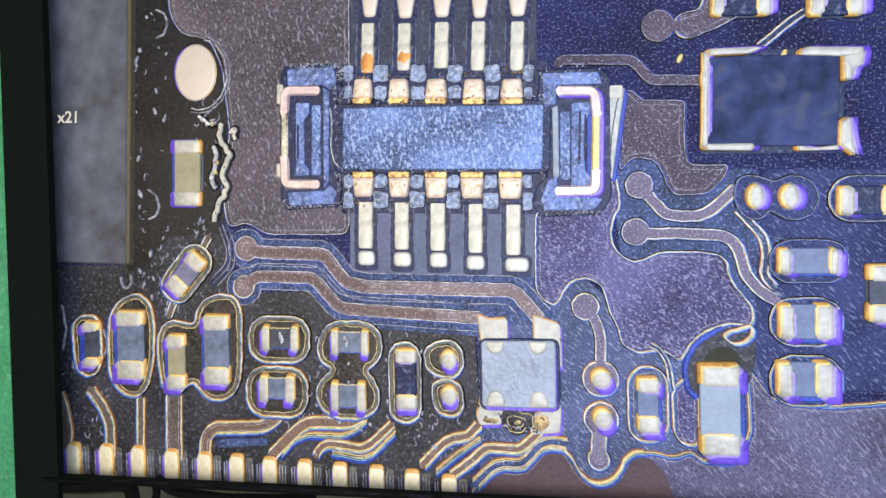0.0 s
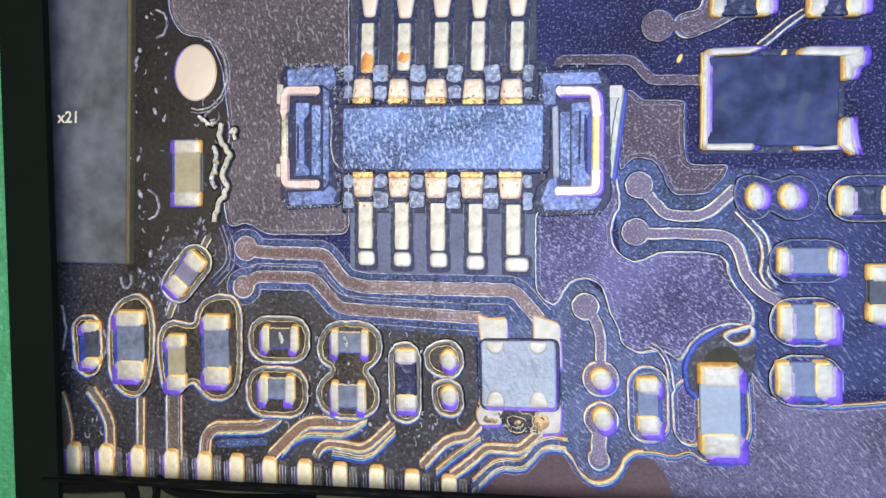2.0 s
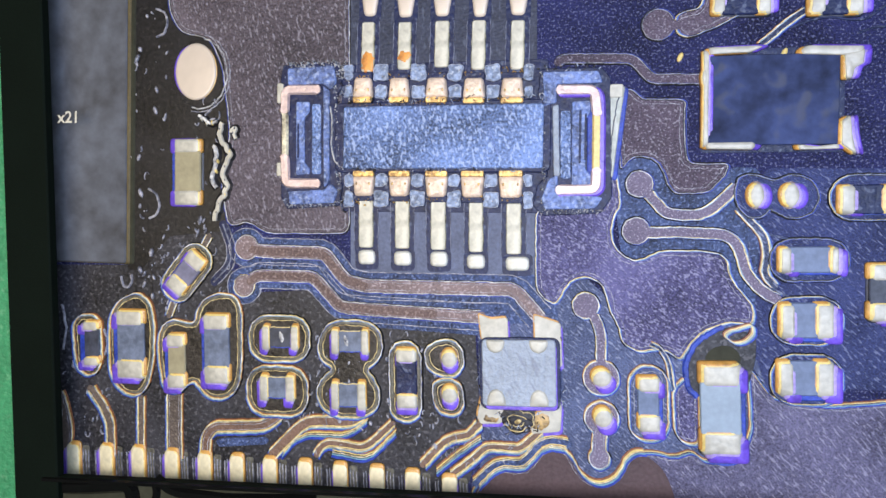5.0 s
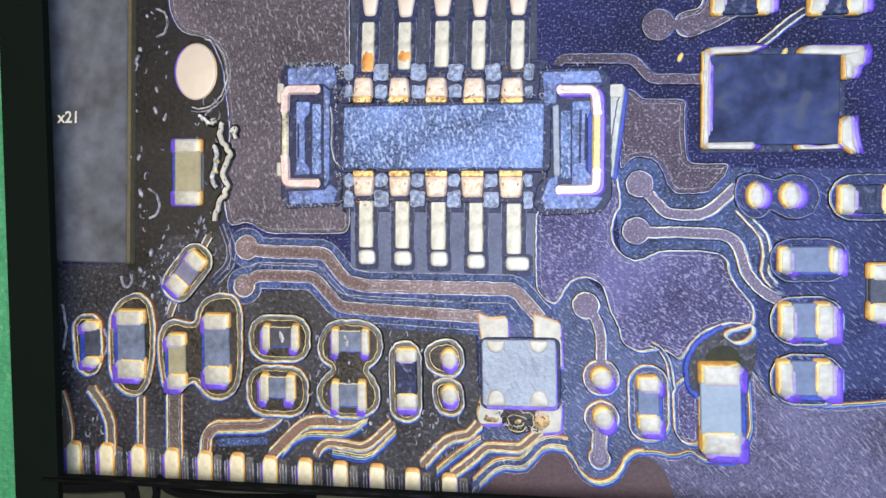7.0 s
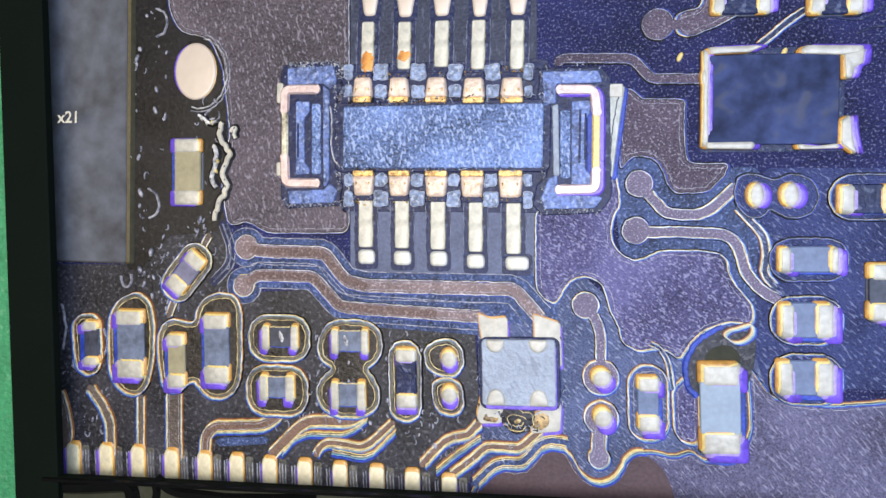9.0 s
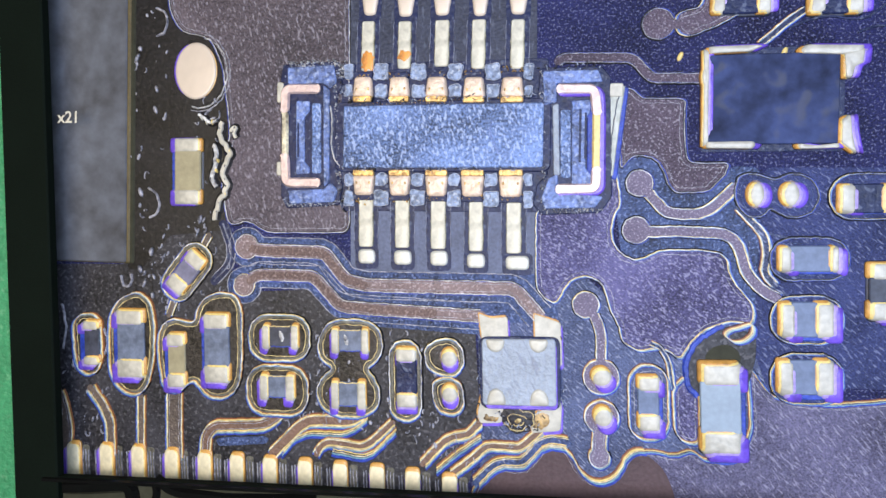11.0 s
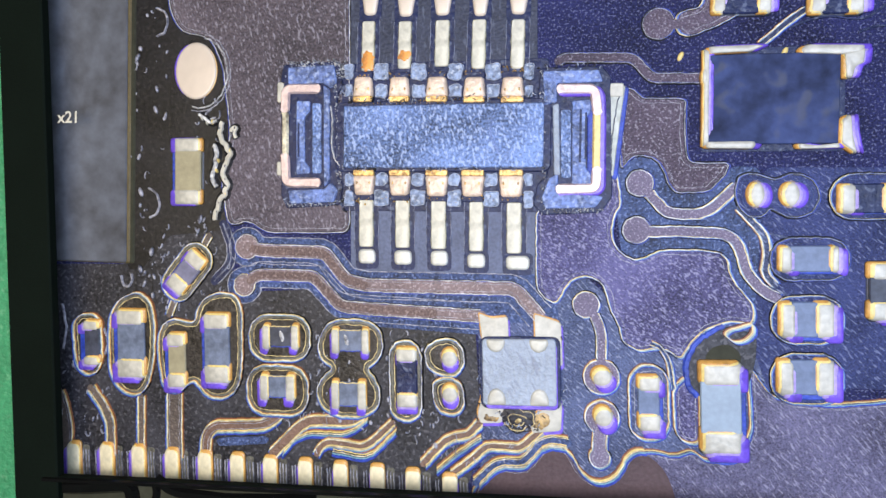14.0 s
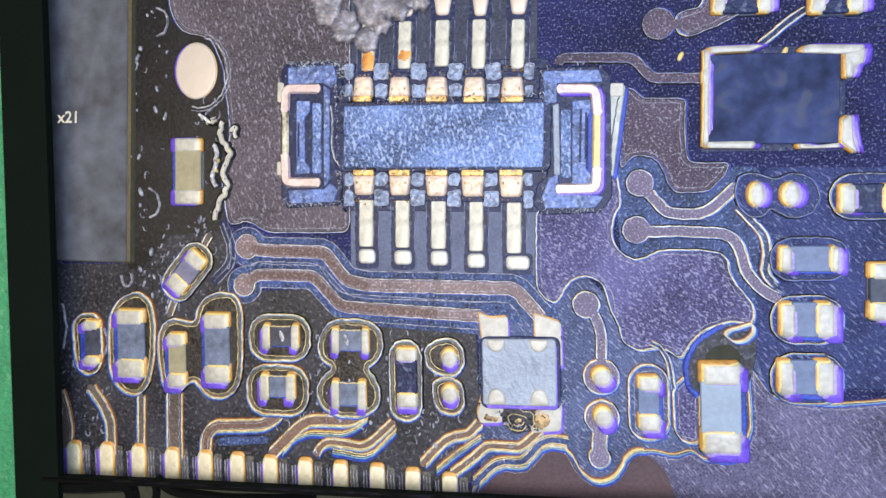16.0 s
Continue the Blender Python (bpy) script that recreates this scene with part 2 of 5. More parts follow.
# ---- mesh helpers ----
def part(name, bm, mat, parent=None, label=""):
    """One mesh object from a bmesh in millimetres, under parent."""
    bmesh.ops.recalc_face_normals(bm, faces=bm.faces)
    bmesh.ops.scale(bm, vec=(0.001, 0.001, 0.001), verts=bm.verts)
    me = bpy.data.meshes.new(name)
    bm.to_mesh(me)
    bm.free()
    me.materials.append(mat)
    ob = new(name, me)
    ob.parent = parent
    return tagged(ob, label)


def rrect(x, y, w, h, a=0.0, r=1.0, n=4):
    """Outline of a rectangle with rounded corners, counter-clockwise."""
    r = min(r, w / 2 - 0.01, h / 2 - 0.01)
    ca, sa, pts = math.cos(radians(a)), math.sin(radians(a)), []
    for k, (sx, sy) in enumerate(((1, 1), (-1, 1), (-1, -1), (1, -1))):
        for i in range(n + 1):
            g = radians(90 * k + 90 * i / n)
            px, py = sx * (w / 2 - r) + r * math.cos(g), sy * (h / 2 - r) + r * math.sin(g)
            pts.append((x + px * ca - py * sa, y + px * sa + py * ca))
    return pts


def oval(x, y, rx, ry, a=0.0, n=28):
    ca, sa = math.cos(radians(a)), math.sin(radians(a))
    return [(x + rx * math.cos(2 * math.pi * i / n) * ca - ry * math.sin(2 * math.pi * i / n) * sa,
             y + rx * math.cos(2 * math.pi * i / n) * sa + ry * math.sin(2 * math.pi * i / n) * ca) for i in range(n)]


def smooth(pts, r, closed=False, n=5):
    """A path with its corners rounded."""
    out, count = [], len(pts)
    for i, p in enumerate(pts):
        if not closed and i in (0, count - 1):
            out.append(Vector(p))
            continue
        b, a, c = Vector(p), Vector(pts[i - 1]), Vector(pts[(i + 1) % count])
        u, v = a - b, c - b
        s = min(r, u.length * 0.48, v.length * 0.48)
        p0, p2 = b + u.normalized() * s, b + v.normalized() * s
        for k in range(n + 1):
            q = k / n
            out.append(p0 * (1 - q) ** 2 + b * 2 * q * (1 - q) + p2 * q * q)
    return [tuple(q) for q in out]


def offset(pts, d, closed=True):
    """Each point moved d to the left of the path."""
    out, count = [], len(pts)
    for i, p in enumerate(pts):
        a = Vector(pts[i - 1] if closed or i else p)
        c = Vector(pts[(i + 1) % count] if closed or i < count - 1 else p)
        t = c - a
        t = t.normalized() if t.length > 1e-6 else Vector((1, 0))
        out.append((p[0] - t.y * d, p[1] + t.x * d))
    return out


def even(path, closed=False, step=1.6):
    """The path with points at even steps."""
    out, pts = [], list(path) + ([path[0]] if closed else [])
    for a, b in zip(pts, pts[1:]):
        a, b = Vector(a), Vector(b)
        n = max(1, round((b - a).length / step))
        out += [tuple(a.lerp(b, k / n)) for k in range(n)]
    return out if closed else out + [pts[-1]]


def area_of(pts):
    return sum(pts[i - 1][0] * p[1] - p[0] * pts[i - 1][1] for i, p in enumerate(pts)) / 2


def prism(outline, z0, z1, bevel=0.3, bm=None):
    """A plate with a bevelled upper edge."""
    bm = bm or bmesh.new()
    pts = outline if area_of(outline) > 0 else outline[::-1]
    inner = offset(pts, bevel)
    z0 = z0 if z0 > 0.1 or z0 < 0 else -0.25
    rows = [[bm.verts.new((x, y, z)) for x, y in ring] for ring, z in ((pts, z0), (pts, z1 - bevel), (inner, z1))]
    count = len(pts)
    for lower, upper in zip(rows, rows[1:]):
        for i in range(count):
            bm.faces.new((lower[i - 1], lower[i], upper[i], upper[i - 1]))
    lids = [bm.faces.new(rows[-1]), bm.faces.new(rows[0][::-1])]
    for f in lids:
        f.normal_update()
    bmesh.ops.triangulate(bm, faces=lids, ngon_method="EAR_CLIP")
    return bm


def dome(outline, z0, z1, steps=4, bm=None, wobble=0.0, power=1.0):
    """A solder-like blob that rises from an outline to a rounded top."""
    bm = bm or bmesh.new()
    pts = outline if area_of(outline) > 0 else outline[::-1]
    cx, cy = sum(q[0] for q in pts) / len(pts), sum(q[1] for q in pts) / len(pts)
    rows = []
    for s in range(steps + 1):
        g = s / steps * math.pi / 2 * 0.93
        k, z = math.cos(g) ** power, z0 + (z1 - z0) * math.sin(g)
        rows.append([bm.verts.new((cx + (x - cx) * k, cy + (y - cy) * k, z + wobble * noise.noise((x, y, z)))) for x, y in pts])
    count = len(pts)
    for lower, upper in zip(rows, rows[1:]):
        for i in range(count):
            f = bm.faces.new((lower[i - 1], lower[i], upper[i], upper[i - 1]))
            f.smooth = True
    bm.faces.new(rows[-1]).smooth = True
    bm.faces.new(rows[0][::-1])
    return bm


def ridge(path, width, z0, z1, closed=True, bm=None, rough=0.0):
    """A rounded raised line along a path."""
    bm = bm or bmesh.new()
    if rough:
        path = [(x + rough * noise.noise((x * 0.35, y * 0.35, 1)), y + rough * noise.noise((x * 0.35, y * 0.35, 9))) for x, y in path]
    rings = [(offset(path, d, closed), z) for d, z in ((width / 2, z0), (width / 4, z1), (-width / 4, z1), (-width / 2, z0))]
    vs = [[bm.verts.new((x, y, z)) for x, y in pts] for pts, z in rings]
    count = len(path)
    for i in range(0 if closed else 1, count):
        for j in range(4):
            bm.faces.new((vs[j][i - 1], vs[j][i], vs[(j + 1) % 4][i], vs[(j + 1) % 4][i - 1]))
    if not closed:
        for i in (0, count - 1):
            bm.faces.new([vs[j][i] for j in range(4)])
    return bm


def strip(path, width, z0, z1, bm=None, bevel=0.2):
    """A flat band along an open path, with round ends."""
    left, right = offset(path, width / 2, False), offset(path, -width / 2, False)
    ends = []
    for p, q in ((path[-1], path[-2]), (path[0], path[1])):
        d = (Vector(p) - Vector(q)).normalized()
        base = math.atan2(d.y, d.x)
        ends.append([(p[0] + width / 2 * math.cos(base + g), p[1] + width / 2 * math.sin(base + g)) for g in (-1.05, -0.52, 0, 0.52, 1.05)])
    bm = bm or bmesh.new()
    lower, upper = [], []
    for z, d, rows in ((z0, 0.0, lower), (z1, bevel, upper)):
        for (ax, ay), (bx, by) in zip(left, right):
            v = Vector((bx - ax, by - ay)).normalized() * d
            rows.append((bm.verts.new((ax + v.x, ay + v.y, z)), bm.verts.new((bx - v.x, by - v.y, z))))
    for i in range(1, len(path)):
        bm.faces.new((upper[i - 1][0], upper[i - 1][1], upper[i][1], upper[i][0]))
        for k in (0, 1):
            bm.faces.new((lower[i - 1][k], lower[i][k], upper[i][k], upper[i - 1][k]))
    for arc, row_l, row_u, flip in ((ends[0], lower[-1], upper[-1], 1), (ends[1], lower[0], upper[0], 0)):
        lo = [bm.verts.new((x, y, z0)) for x, y in arc]
        up = [bm.verts.new((x, y, z1)) for x, y in arc]
        a, b = (1, 0) if flip else (0, 1)
        lo, up = [row_l[a], *lo, row_l[b]], [row_u[a], *up, row_u[b]]
        bm.faces.new(up)
        for i in range(1, len(lo)):
            bm.faces.new((lo[i - 1], lo[i], up[i], up[i - 1]))
    return bm


FRINGE_AT = (-12.0, 45.0)  # centre of the painted lens colour fringes, where they change sides


def fringe_shift(x, y, k=0.010):
    """How far the painted colour fringe spreads past an edge, in millimetres: it grows with the distance from the
    centre above.
    """
    return (x - FRINGE_AT[0]) * k, (y - FRINGE_AT[1]) * k * (1.4 if y < FRINGE_AT[1] else 0.5)


def fringed_edge(name, runs, width, top, parent, mat, label="", k=0.0055, rough=0.4, plain=False, dark_band=0.0):
    """Raised mask edges along runs of (path, closed), pale for light they catch, with painted russet and blue lens
    fringes where these reach far.
    """
    bm = bmesh.new()
    bands = [(0.0, 0.0, 0, 1.0)]
    if not plain:
        bands += [(-0.95, -0.20, 1, 0.7), (-0.5, -0.10, 2, 0.6), (0.5, -0.14, 3, 0.8), (1.05, -0.26, 4, 1.5)]
    # a wider black band lies low under each pale ridge
    if dark_band:
        bands.append((0.0, -0.32, 5 if not plain else 1, dark_band))
    for path, closed in runs:
        if len(path) < 3:
            continue
        if rough:
            path = [(x + rough * noise.noise((x * 0.35, y * 0.35, 1)), y + rough * noise.noise((x * 0.35, y * 0.35, 9))) for x, y in path]
        for share, low, slot, grow in bands:
            line = [(x + share * fringe_shift(x, y, k)[0], y + share * fringe_shift(x, y, k)[1]) for x, y in path]
            reach = sum(math.hypot(*fringe_shift(x, y, k)) for x, y in path) / len(path)
            is_dark = low == -0.32
            if slot and not is_dark and reach < (0.0, 0.95, 0.7, 0.7, 0.45)[slot]:
                continue
            before = len(bm.faces)
            ridge(line, width + dark_band if is_dark else width * (1.0 if not slot else 0.7) + (reach * 0.10 if not slot else reach * 0.40 * grow), 0.0, top + low, closed, bm)
            bm.faces.ensure_lookup_table()
            for f in bm.faces[before:]:
                f.material_index = slot
    ob = part(name, bm, mat, parent, label)
    if not plain:
        for m in (RED_FRINGE, STRAW, TEAL, DEEP_BLUE):
            ob.data.materials.append(m)
    if dark_band:
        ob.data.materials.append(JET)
    return ob


def fringed_blob(name, outline, z0, top, mat, parent, at, label="", power=0.28, k=0.0180, steps=6, wobble=0.0, film=True):
    """A bright tinned blob with straw and violet lens fringes painted on its flanks. at: the thing's place and turn."""
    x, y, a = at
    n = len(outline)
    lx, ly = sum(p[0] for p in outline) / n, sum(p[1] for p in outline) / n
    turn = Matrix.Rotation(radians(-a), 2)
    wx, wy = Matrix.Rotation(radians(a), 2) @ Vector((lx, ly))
    d = turn @ Vector(fringe_shift(x + wx, y + wy, k))

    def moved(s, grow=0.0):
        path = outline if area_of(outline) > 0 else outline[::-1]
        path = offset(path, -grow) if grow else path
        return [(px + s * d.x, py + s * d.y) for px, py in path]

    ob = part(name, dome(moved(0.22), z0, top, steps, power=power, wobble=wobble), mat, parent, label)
    # the lens's colour fringe, painted as shifted domes below the blob
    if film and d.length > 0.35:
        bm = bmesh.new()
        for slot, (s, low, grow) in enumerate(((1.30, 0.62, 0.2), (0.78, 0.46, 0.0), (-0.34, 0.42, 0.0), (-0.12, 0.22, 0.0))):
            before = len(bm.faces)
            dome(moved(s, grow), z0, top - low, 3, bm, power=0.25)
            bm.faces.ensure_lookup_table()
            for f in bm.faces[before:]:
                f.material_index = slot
        fl = part("film", bm, VIOLET, ob, "straw and violet lens colour fringe painted on the flanks")
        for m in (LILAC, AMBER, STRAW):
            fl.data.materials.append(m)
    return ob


RIDERS = []  # things that shift with the board: (object, x, y, turn)


def thing(name, x, y, a, label, category, group=""):
    ob = new(name)
    ob.empty_display_size = 0.005
    ob.matrix_basis = pose(x / 1000, y / 1000, 0, 0, 0, a)
    RIDERS.append((ob, x / 1000, y / 1000, a))
    return tagged(ob, label, category, group)


# ---- room, bench, mat ----
def box(name, x0, y0, z0, x1, y1, z1, mat, label="", category=""):
    bm = bmesh.new()
    bmesh.ops.create_cube(bm, size=1.0)
    bmesh.ops.scale(bm, vec=(x1 - x0, y1 - y0, z1 - z0), verts=bm.verts)
    bmesh.ops.translate(bm, vec=((x0 + x1) / 2, (y0 + y1) / 2, (z0 + z1) / 2), verts=bm.verts)
    return tagged(part(name, bm, mat), label, category, kind="structure")


box("bench", -1600, -1600, -60, 1600, 1600, -8.2, BENCH, "grey bench top beneath the circuit board", "bench")
for nm, x0, y0, x1, y1 in (("wall_west", -1700, -1700, -1600, 1700), ("wall_east", 1600, -1700, 1700, 1700),
                           ("wall_south", -1600, -1700, 1600, -1600), ("wall_north", -1600, 1600, 1600, 1700)):
    box(nm, x0, y0, -60, x1, y1, 2000, PLASTER, "plain pale grey plaster wall", "wall")
box("ceiling", -1700, -1700, 2000, 1700, 1700, 2080, PLASTER, "plain pale grey ceiling", "ceiling")

IN_L, IN_R, IN_B, IN_T = -218.8, 265.4, -124.0, 179.1
OUT_L, OUT_R, OUT_B, OUT_T = -246.6, 296.0, -173.4, 209.6
bm = bmesh.new()
xs, ys = (-1600, IN_L - 7, IN_R + 7, 1600), (-1600, IN_B - 7, IN_T + 7, 1600)
for i in range(3):
    for j in range(3):
        if (i, j) != (1, 1):
            x0, x1, y0, y1 = xs[i], xs[i + 1], ys[j], ys[j + 1]
            vs = [bm.verts.new((x, y, 17.4)) for x, y in ((x0, y0), (x1, y0), (x1, y1), (x0, y1))]
            bm.faces.new(vs)
bmesh.ops.remove_doubles(bm, verts=bm.verts, dist=0.01)
ex = bmesh.ops.extrude_face_region(bm, geom=bm.faces[:])
bmesh.ops.translate(bm, vec=(0, 0, -3.0), verts=[v for v in ex["geom"] if isinstance(v, bmesh.types.BMVert)])
tagged(part("green_mat", bm, GREEN), "green pebbled mat around the black display frame", "mat", kind="structure")
for nm, x0, y0, x1, y1 in (("mat_support", -1600, -1600, -1000, 1600), ("mat_support", 1000, -1600, 1600, 1600)):
    box(nm, x0, y0, -8.2, x1, y1, 14.4, BENCH, "grey raised bench edge under the mat", "bench")


# ---- display frame ----
def display_frame():
    ob = tagged(new("display_frame"), "black plastic display bezel with a thin glossy lip", "monitor frame")
    ob.matrix_basis = pose(OUT_L / 1000, OUT_B / 1000, 0.0174)
    dx, dy = -OUT_L, -OUT_B

    def bar(name, x0, y0, x1, y1, z1, mat, label=""):
        bm = prism(rrect((x0 + x1) / 2 + dx, (y0 + y1) / 2 + dy, x1 - x0, y1 - y0, 0, 1.2, 3), 0.0, z1, 0.8)
        return part(name, bm, mat, ob, label)

    bar("side_bezel", OUT_L, OUT_B, IN_L, OUT_T, 5.6, BEZEL, "matt black upright bezel bar")
    bar("side_bezel", IN_R, OUT_B, OUT_R, OUT_T, 5.6, BEZEL, "matt black upright bezel bar")
    bar("top_bezel", IN_L, IN_T, IN_R, OUT_T, 5.6, BEZEL, "matt black upper bezel bar")
    low = bar("lower_bezel", IN_L, IN_B - 3.4, IN_R, IN_B, 5.6, BEZEL, "narrow black lower bezel bar")
    part("lip", ridge([(IN_L - 9 + dx, IN_B - 1.8 + dy), (IN_R + dx, IN_B - 1.8 + dy)], 3.0, 5.0, 7.0, False), GLOSS, low, "thin raised glossy lip")
    bar("stand_plate", IN_L, OUT_B, IN_R, IN_B - 3.4, 2.0, OLIVE, "dull olive-grey plate below the display")
    return ob


display_frame()


def cable(points, w, label):
    """A black cable lying on the plate below the display."""
    ob = tagged(part("cable", ridge(even(smooth(points, 6)), w, 19.2, 19.4 + w * 0.4, False), GLOSS), label, "cable", "cables below the display")
    return ob


cable([(-215.9, -130.7), (-203.7, -130.2), (-174.7, -127.5), (-173.8, -140.8)], 9.0, "thick black cable below the display edge")
cable([(-160.9, -124.4), (-159.1, -131.2), (-162.8, -141.8)], 5.0, "black cable crossing the plate below the display")
cable([(-159.5, -123.7), (-149.5, -130.8), (-118.1, -132.9), (-66.7, -131.0)], 6.5, "black cable looping along the display edge")

# ---- the board ----
BX0, BX1, BY0, BY1 = -300, 320, -180, 230
board = tagged(part("circuit_board", prism(rrect(10, 25, 620, 410, 0, 2), -8.2, 0.0, 0.3), LAMINATE),
               "dark purple-black printed circuit board with fine traces", "circuit board")
RIDERS.append((board, 0, 0, 0))


def pour(points, r=4.0, mat=POUR, z=0.35, edge=0.62, label="", line=EDGE):
    """A raised copper area under the mask, with a pale double shoulder."""
    path = even(smooth(points, r, True), True)
    path = path if area_of(path) > 0 else path[::-1]
    ob = part("copper_pour", prism(path, 0.0, z, 0.15), mat, board, label)
    # pale ridges carry the light that the shoulder catches
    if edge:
        fringed_edge("pour_edge", [(path, True)], edge, z + 0.40, ob, line, dark_band=1.5)
        fringed_edge("inner_edge", [(offset(path, 2.3), True)], edge * 0.6, z + 0.12, ob, DIM_EDGE, rough=0.6, plain=True)
    return ob


LIFT = [0.0]


def trace(points, w, pads=(), mat=TRACE, z=0.80, rim=0.75, r=4.0, label="", bed=CHANNEL, gap=4.2, edge=EDGE, k=0.0055):
    """A masked copper track with round pads and pale double edges, in a blue channel where bed is given."""
    LIFT[0] = (LIFT[0] + 0.013) % 0.1
    z += LIFT[0]
    path = even(smooth(points, r))
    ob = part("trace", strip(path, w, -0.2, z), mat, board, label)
    # track lines are coloured pale for light on the bevels
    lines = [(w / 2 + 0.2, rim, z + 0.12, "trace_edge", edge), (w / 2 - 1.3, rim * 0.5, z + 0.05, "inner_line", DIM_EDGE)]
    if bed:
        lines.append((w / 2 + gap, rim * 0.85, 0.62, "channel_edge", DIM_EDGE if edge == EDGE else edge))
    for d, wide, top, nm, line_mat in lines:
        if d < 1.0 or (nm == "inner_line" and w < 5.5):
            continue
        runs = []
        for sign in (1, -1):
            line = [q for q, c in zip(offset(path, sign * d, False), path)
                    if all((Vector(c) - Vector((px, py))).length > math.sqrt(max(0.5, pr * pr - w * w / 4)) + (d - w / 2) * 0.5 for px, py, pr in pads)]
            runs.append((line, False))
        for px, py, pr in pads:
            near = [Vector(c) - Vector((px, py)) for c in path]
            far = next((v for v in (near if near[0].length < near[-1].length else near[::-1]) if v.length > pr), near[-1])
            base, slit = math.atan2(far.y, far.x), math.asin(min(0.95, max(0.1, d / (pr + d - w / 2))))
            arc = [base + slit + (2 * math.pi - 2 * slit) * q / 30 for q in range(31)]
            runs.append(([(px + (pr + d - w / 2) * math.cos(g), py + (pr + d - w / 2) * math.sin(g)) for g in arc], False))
        fringed_edge(nm, runs, wide, top, ob, line_mat, k=k, plain=nm != "trace_edge", dark_band=1.3 if nm == "trace_edge" else 0.0)
    if bed:
        bm = strip(path, w + 2 * gap, -0.2, 0.42 + LIFT[0])
        for q, (px, py, pr) in enumerate(pads):
            prism(oval(px, py, pr + gap, pr + gap), -0.2, 0.424 + LIFT[0] + 0.004 * q, 0.05, bm)
        part("channel", bm, bed, ob)
    for px, py, pr in pads:
        part("via_pad", prism(oval(px, py, pr, pr), -0.2, z + 0.05, 0.15), mat, ob)
    return ob


def fringe_line(points, k=0.0110):
    """A lone pale mask edge on a dark bed, with the lens's russet, straw, teal and blue fringe painted beside it."""
    path = even(smooth(points, 3.0))
    ob = part("line_bed", strip(path, 1.6, -0.2, 0.5), JET, board)
    fringed_edge("fringe_line", [(path, False)], 0.75, 1.05, ob, PALE_STRAW, k=k)
    return ob


def mask_outline(points, r=7.0, well=WELL, rim=EDGE, width=0.95, band=0.0, inner=WARM_EDGE, k=0.0055):
    """A mask opening of any outline: a dark well between a pale outer and a thin inner edge."""
    path = even(smooth(points, r, True, 7), True)
    path = path if area_of(path) > 0 else path[::-1]
    LIFT[0] = (LIFT[0] + 0.013) % 0.1
    ring = part("mask_opening", prism(path, 0.0, 0.95 + LIFT[0], 0.05), well, board)
    if band:
        part("mask_lip", ridge(offset(path, band / 2), band, 0.0, 1.22, True), LIP, ring, "dull olive raised lip of the opening")
    # rim paleness paints the light along the opening's edge
    fringed_edge("opening_edge", [(path, True)], width, 1.45, ring, rim, k=k, rough=0.45, dark_band=1.6)
    fringed_edge("inner_edge", [(offset(path, 2.6), True)], width * 0.65, 1.34, ring, inner, rough=0.5, plain=True)
    return ring


def mask_ring(x, y, w, h, a=0.0, r=8.0, width=0.95, well=WELL, rim=EDGE, inner=WARM_EDGE, band=2.6, k=0.0055):
    """A mask opening in the form of a rounded rectangle."""
    return mask_outline(rrect(x, y, w, h, a, r, 7), 0.4, well, rim, width, band, inner, k)


def crinkle(name, runs, z, parent, seed, spread=1.2, keep=0.7):
    """Crumbled residue along the runs: short pale and dark ridges, too many to count."""
    rnd = random.Random(seed)
    bm = bmesh.new()
    for path in runs:
        for x, y in even(path, False, 1.15):
            if rnd.random() > keep:
                continue
            x, y = x + rnd.gauss(0, spread), y + rnd.gauss(0, spread)
            g, reach = rnd.uniform(0, math.pi), rnd.uniform(0.4, 1.3)
            bend = rnd.uniform(-0.5, 0.5)
            line = [(x + reach * s * math.cos(g) - bend * (1 - s * s) * math.sin(g), y + reach * s * math.sin(g) + bend * (1 - s * s) * math.cos(g)) for s in (-1, -0.3, 0.4, 1)]
            before = len(bm.faces)
            ridge(line, rnd.uniform(0.35, 0.75), z - 1.4, z + rnd.uniform(0, 0.4), False, bm)
            bm.faces.ensure_lookup_table()
            slot = 0 if rnd.random() < 0.55 else 1
            for f in bm.faces[before:]:
                f.material_index = slot
    ob = tagged(part(name, bm, RESIDUE, parent, "crumbled pale and dark flux residue"), kind="stuff")
    ob.data.materials.append(JET)
    return ob


# copper areas
pour([(-154.1, 155.6), (-48.5, 146.9), (-51.8, 8.7), (-100.3, 9.6), (-110.2, 17.0), (-122.3, 13.1), (-126.0, 37.0), (-119.7, 65.2), (-123.0, 103.0), (-130.4, 119.2), (-148.2, 123.5), (-154.8, 136.7)], 6, GREY_POUR)
